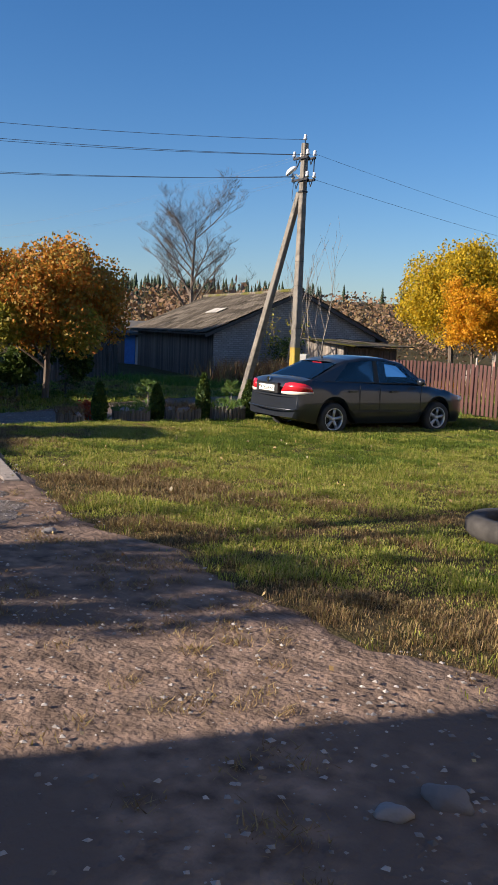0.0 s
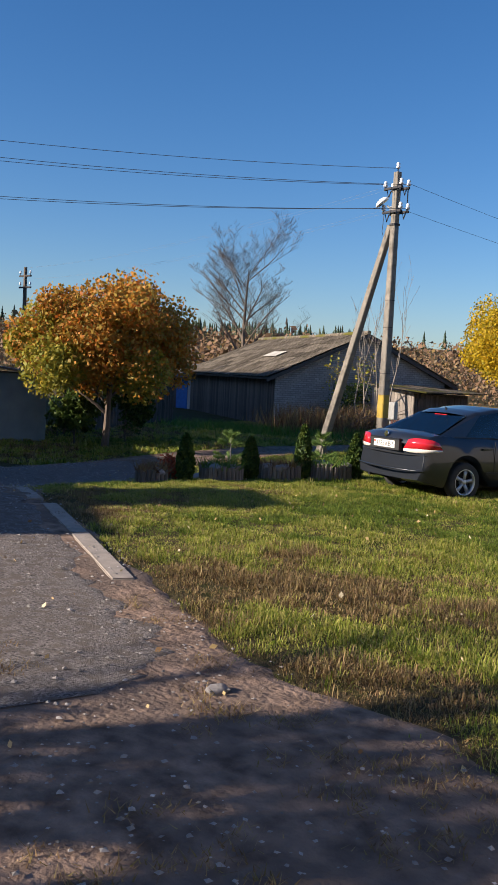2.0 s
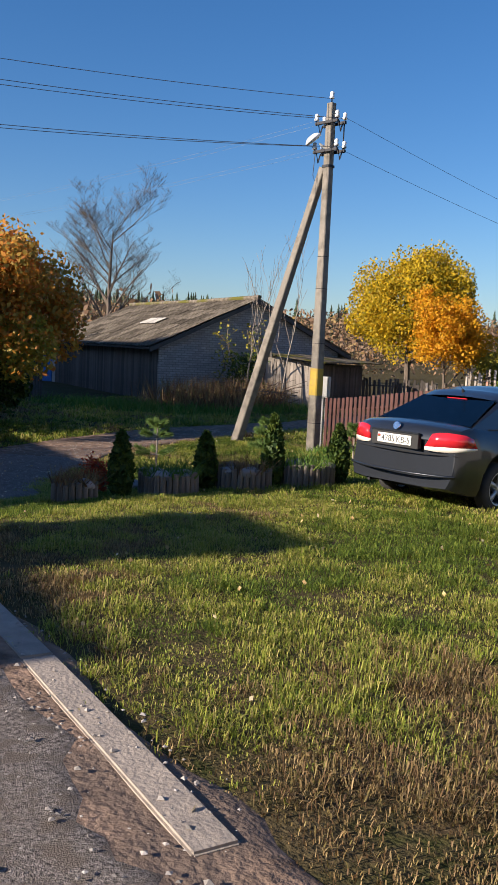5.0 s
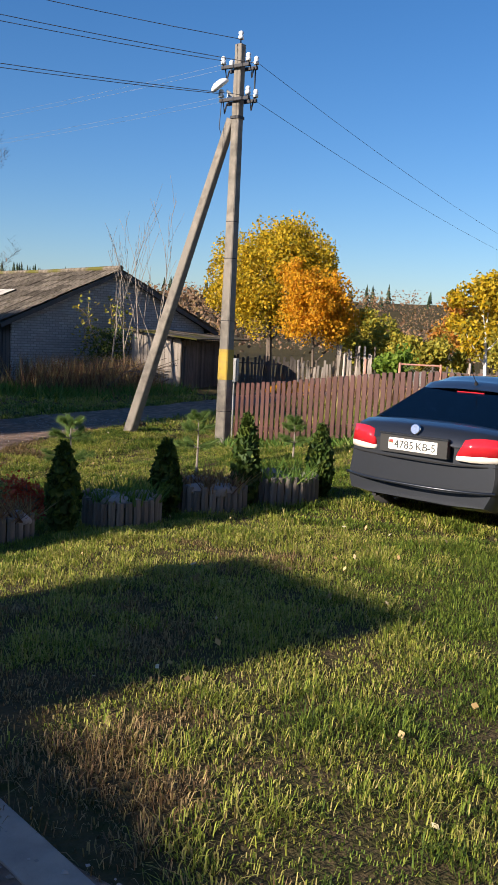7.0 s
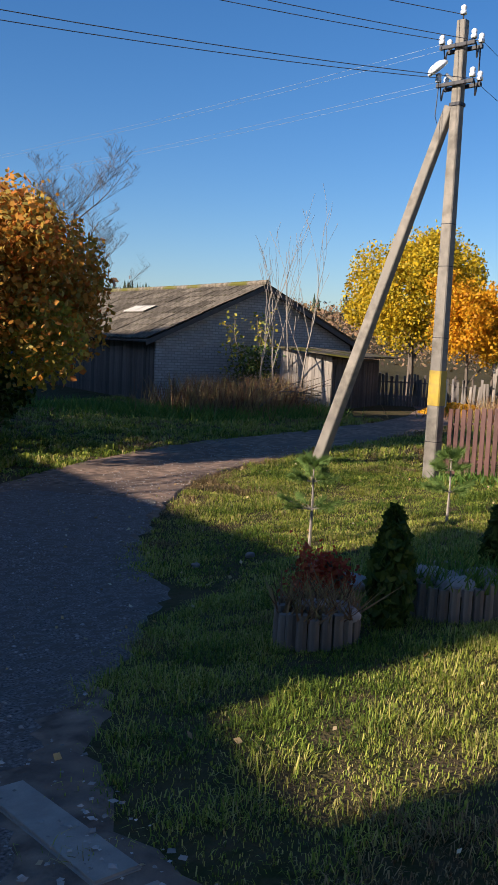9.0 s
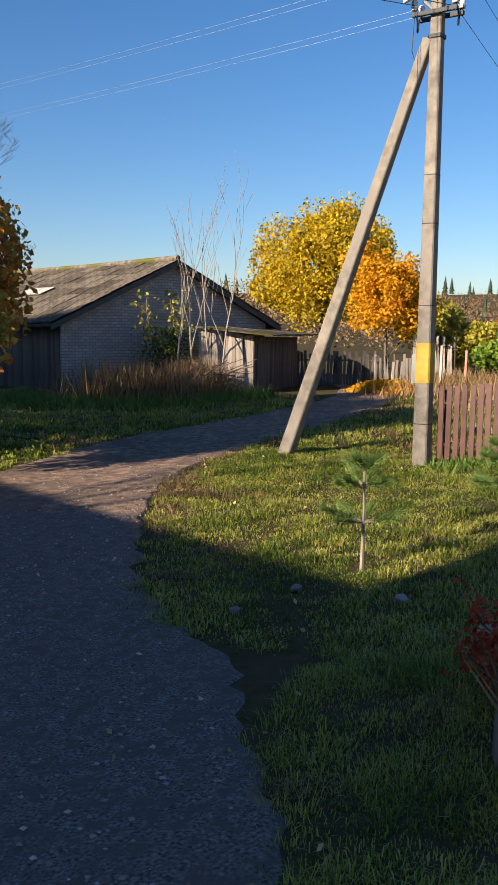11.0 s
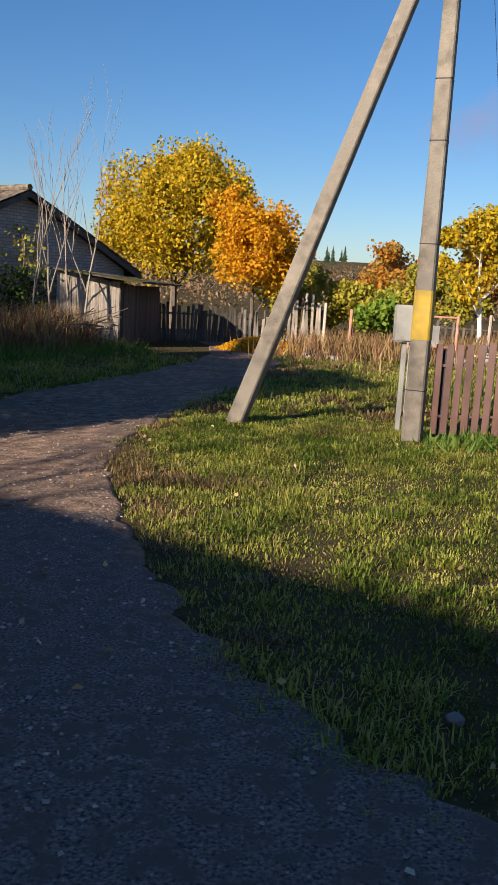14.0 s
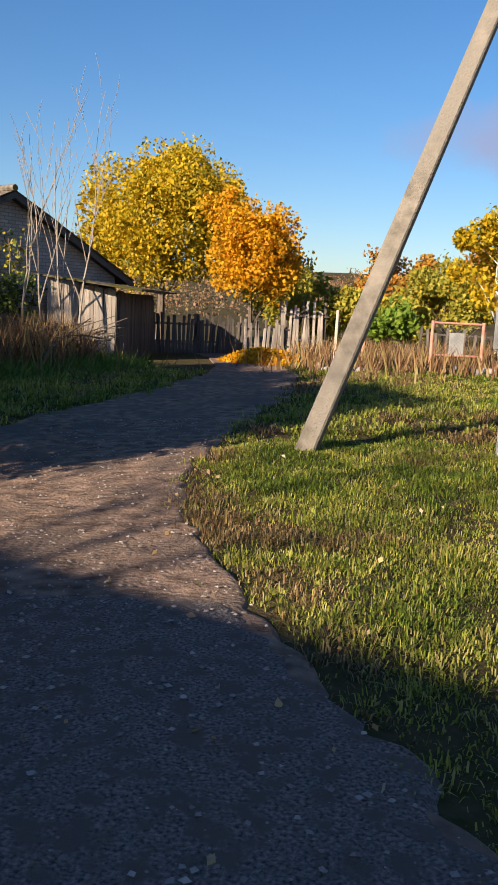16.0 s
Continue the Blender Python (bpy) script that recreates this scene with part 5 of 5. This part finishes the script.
old_fence((-19.9, 41.2), (-18.6, 42.1), 1.25, 1, "short leaning run of old silver-grey pickets")
old_fence((-18.9, 43.6), (-17.3, 44.2), 1.9, 2, "tall old silver-grey picket panel")
old_fence((-23.0, 41.2), (-20.2, 42.6), 1.3, 3, "dark weathered board fence behind the shed", M_PLANK, 0.11)
old_fence((-27.6, 20.3), (-33.4, 31.0), 1.7, 6, "tall dark board fence behind the rusty tree", M_PLANK, 0.12)
old_fence((-14.6, 43.5), (-6.0, 42.0), 1.1, 4, "low grey garden fence of old pickets", M_PLANK, 0.3)


def tube_gate():
    g = thing("garden_gate", frame_at((-14.5, 35.6), (-13.1, 35.9)), "rusty pink tube gate frame with wire mesh in the garden", "gate")
    for x in (0, 1.4):
        part("post", tube([(x, 0, -0.3), (x, 0, 1.35)], 0.045), M_PINKMETAL, g)
    for z in (1.3, 0.45):
        part("rail", tube([(0, 0, z), (1.4, 0, z)], 0.03), M_PINKMETAL, g)
    V, F = [], []
    for k in range(-8, 15):
        for s in (1, -1):
            x0, x1 = k * 0.1, k * 0.1 + s * 0.85
            p, q = Vector((x0, 0.0, 0.45)), Vector((x1, 0.0, 1.3))
            if 0 < x0 < 1.4 and 0 < x1 < 1.4:
                add_tube(V, F, [p, q], [0.005, 0.005], 3)
    part("wire_mesh", mesh_of("mesh", V, F), M_MESHWIRE, g)
    part("sheet", box(0.5, 0.05, 0.4, 0.9, 0.07, 1.05), M_GREY, g, "pale grey sheet behind the mesh")


tube_gate()


def garden_bits():
    rng = random.Random(12)
    for k in range(26):
        x, y = rng.uniform(-17.5, -9.5), rng.uniform(34.4, 36.6)
        boulder(x, y, rng.uniform(0.08, 0.2), 30 + k, "rubble stone at the edge of the garden")
    for k, (x, y, h) in enumerate(((-17.0, 37.5, 1.6), (-16.2, 37.6, 1.4), (-12.2, 36.2, 1.3), (-10.4, 36.6, 1.5), (-8.6, 36.0, 1.4))):
        p = obj("garden_post", tube([(0, 0, -0.2), (0.02, 0, h)], 0.05, 7), M_PINKMETAL if k % 2 else M_PALEPLANK)
        p.matrix_basis = on_ground(x, y)
        tagged(p, "weathered upright post in the garden", "post", "garden posts")
    for k in range(4):
        b = obj("board", box(-0.8, -0.08, 0.0, 0.8, 0.08, 0.035, 0.004), M_PALEPLANK)
        b.matrix_basis = on_ground(-12.0 + 0.3 * k, 35.0 + 0.25 * k, 20 * k) @ pose(0, 0, 0.1 + 0.04 * k)
        tagged(b, "grey board lying on the rubble", "board")


garden_bits()


# ---- grass, gravel, leaves ----
ROAD = np.array([(p.x, p.y) for p in NEAR_EDGE] + [(p.x, p.y) for p in FAR_EDGE][::-1])


def inside_road(xy):
    x, y = xy[:, 0], xy[:, 1]
    hit = np.zeros(len(xy), bool)
    a, b = ROAD, np.roll(ROAD, -1, 0)
    for (x0, y0), (x1, y1) in zip(a, b):
        c = (y0 > y) != (y1 > y)
        if y1 != y0:
            hit ^= c & (x < (x1 - x0) * (y - y0) / (y1 - y0) + x0)
    return hit


def heights(xy):
    x, y = xy[:, 0], xy[:, 1]

    def sm(a, b, v):
        s = np.clip((v - a) / (b - a), 0, 1)
        return s * s * (3 - 2 * s)
    u = -x + 0.12 * (y - 12)
    return -0.015 * np.clip(y - 3, 0, 10) - 0.62 * sm(11, 17, u) - 0.07 * np.clip(u - 18.5, 0, 3) + 0.02 * np.clip(y - 16, 0, 8)


def patchy(xy, scale, seed):
    """Smooth noise from a random lattice, about -0.6 to 0.6."""
    lat = np.random.default_rng(seed + 500).uniform(-0.75, 0.75, (256, 256))
    q = xy * scale + 100.0
    i = np.floor(q).astype(int)
    t = q - i
    t = t * t * (3 - 2 * t)
    a, c = i[:, 0] % 256, i[:, 1] % 256
    a1, c1 = (a + 1) % 256, (c + 1) % 256
    return (lat[a, c] * (1 - t[:, 0]) + lat[a1, c] * t[:, 0]) * (1 - t[:, 1]) + (lat[a, c1] * (1 - t[:, 0]) + lat[a1, c1] * t[:, 0]) * t[:, 1]


EDGE = np.array([(p.x, p.y) for p in NEAR_EDGE])


def from_edge(xy):
    """The distance to the lane's near edge."""
    d = np.full(len(xy), 99.0)
    for x, y in EDGE[::2]:
        d = np.minimum(d, np.hypot(xy[:, 0] - x, xy[:, 1] - y))
    return d


def tuft_mesh(name, roots, centres, h, nr, width):
    """Bent blades of two faces that lean away from the middle of their tuft."""
    n = len(roots)
    out = roots[:, :2] - centres + nr.normal(size=(n, 2)) * 0.03
    out /= np.linalg.norm(out, axis=1)[:, None] + 1e-6
    w = (width * nr.uniform(0.6, 1.4, n))[:, None]
    side = np.column_stack([-out[:, 1], out[:, 0], np.zeros(n)]) * w
    lie = nr.uniform(0.25, 1.0, n)
    reach = (h * lie)[:, None]
    top = h * np.sqrt(1.05 - lie ** 2) * 0.8
    mid = roots + np.column_stack([out * reach * 0.55, top * 0.85 + 0.008])
    turn = out + nr.normal(size=(n, 2)) * 0.35
    tip = roots + np.column_stack([turn * reach * 1.15, top * nr.uniform(0.5, 1.1, n) + 0.006])
    V = np.stack([roots - side, roots + side, mid + side * 0.8, tip, mid - side * 0.8], 1).reshape(-1, 3)
    me = bpy.data.meshes.new(name)
    me.vertices.add(5 * n)
    me.vertices.foreach_set("co", V.ravel())
    me.loops.add(7 * n)
    o = np.arange(n)[:, None] * 5
    me.loops.foreach_set("vertex_index", (o + np.array([[0, 1, 2, 4, 4, 2, 3]])).ravel())
    me.polygons.add(2 * n)
    me.polygons.foreach_set("loop_start", (np.arange(n)[:, None] * 7 + np.array([[0, 4]])).ravel())
    me.update(calc_edges=True)
    return me


def lawn(name, x0, x1, y0, y1, tufts, hmin, hmax, width, seed, label, dryness=0.1, blades=13, radius=0.03):
    nr = np.random.default_rng(seed)
    c = np.stack([nr.uniform(x0, x1, tufts), nr.uniform(y0, y1, tufts)], 1)
    c = c[~inside_road(c + nr.normal(size=c.shape) * 0.12)]
    v, v2 = patchy(c, 0.8, seed), patchy(c, 3.6, seed + 9)
    d = from_edge(c)
    keep = nr.uniform(-1.3, 0.25, len(c)) < 0.8 * v + 0.9 * v2 + 0.35 - 0.9 * np.clip(0.7 - d, 0, 1)
    c, v, v2, d = c[keep], v[keep], v2[keep], d[keep]
    hue = patchy(c, 0.45, seed + 20) + 0.7 * patchy(c, 1.9, seed + 31) + 0.5 * patchy(c, 6.0, seed + 37) + nr.normal(size=len(c)) * 0.1 + 0.55 * np.clip(1.2 - d, 0, 1)
    tall = nr.uniform(hmin, hmax, len(c)) * np.clip(1 + 0.7 * v + 1.5 * v2, 0.35, 2.2)
    for low, high, material, word in ((-9, -0.22, M_DEEPGRASS, "deep green tufts of grass"), (-0.22, dryness, M_GRASS, label), (dryness, 9, M_STRAW, "withered brown and straw grass in patches")):
        k = np.repeat(np.nonzero((hue > low) & (hue <= high))[0], blades)
        q = c[k] + nr.normal(size=(len(k), 2)) * radius
        roots = np.column_stack([q, heights(q) - 0.012])
        o = obj(name, tuft_mesh(name, roots, c[k], tall[k] * nr.uniform(0.6, 1.3, len(k)), nr, width), material)
        tagged(o, word, "grass", kind="stuff")


lawn("lawn_grass", -14.5, 0.5, 3.6, 12.5, 46000, 0.025, 0.055, 0.0023, 1, "short patchy green and straw-coloured grass", 0.58, 14, 0.045)
lawn("lawn_grass", -19.0, 2, 12.5, 22.5, 44000, 0.03, 0.06, 0.004, 2, "short green grass of the yard", 0.55, 11, 0.055)
lawn("lawn_grass", -19.0, -6, 22.5, 36, 7000, 0.05, 0.11, 0.009, 3, "green grass beside the lane", 0.5, 12, 0.06)
lawn("verge_grass", -31, -20, 14, 34, 9000, 0.05, 0.13, 0.011, 4, "green verge grass across the lane", 0.5, 12, 0.06)


def scatter_stones():
    nr = np.random.default_rng(8)
    V, F = [], []
    base = [Vector(v) for v in ((1, 0, 0), (-1, 0, 0), (0, 1, 0), (0, -1, 0), (0, 0, 0.7), (0, 0, -0.6))]
    fs = [(0, 2, 4), (2, 1, 4), (1, 3, 4), (3, 0, 4), (2, 0, 5), (1, 2, 5), (3, 1, 5), (0, 3, 5)]
    xy = np.stack([nr.uniform(-21, 2, 90000), nr.uniform(-1, 24, 90000)], 1)
    xy = xy[inside_road(xy)]
    xy = xy[patchy(xy, 0.7, 41) + 0.6 * patchy(xy, 2.2, 42) > nr.uniform(-0.9, 0.5, len(xy))]
    for (x, y), s, w in zip(xy, np.minimum(nr.lognormal(-4.75, 0.6, len(xy)), 0.018), nr.uniform(0, 6.28, len(xy))):
        z = ground_z(x, y) + 0.033
        c, d = math.cos(w), math.sin(w)
        i = len(V)
        e = nr.uniform(0.6, 1.3, 6)
        V += [(x + (b.x * c - b.y * d) * s * k, y + (b.x * d + b.y * c) * s * k, z + b.z * s * 0.7 * k) for b, k in zip(base, e)]
        F += [tuple(i + k for k in f) for f in fs]
    o = obj("gravel", mesh_of("gravel", V, F), M_GRAVEL)
    tagged(o, "loose grey stones strewn over the lane", "gravel", kind="stuff")
    n = 900
    q = np.stack([nr.uniform(-19, 1, n), nr.uniform(2, 21, n)], 1)
    c = np.column_stack([q, heights(q) + 0.03])
    o = obj("fallen_leaves", leaf_mesh("fallen", c, nr.uniform(0.02, 0.055, n), nr), M_FALLEN)
    tagged(o, "pale fallen leaves scattered over grass and lane", "leaves", kind="stuff")
    tufts = np.stack([nr.uniform(-9, 1, 500), nr.uniform(2.0, 5.2, 500)], 1)
    tufts = tufts[inside_road(tufts) & (patchy(tufts, 0.9, 3) > 0.12)]
    t2 = np.repeat(tufts, 45, 0) + nr.normal(size=(len(tufts) * 45, 2)) * 0.05
    o = obj("lane_tufts", blade_mesh("tufts", np.column_stack([t2, heights(t2) + 0.02]), nr.uniform(0.01, 0.04, len(t2)), nr, 0.003, 1.3), M_STRAW)
    tagged(o, "small straw-coloured tufts growing in the dirt", "grass", kind="stuff")


scatter_stones()
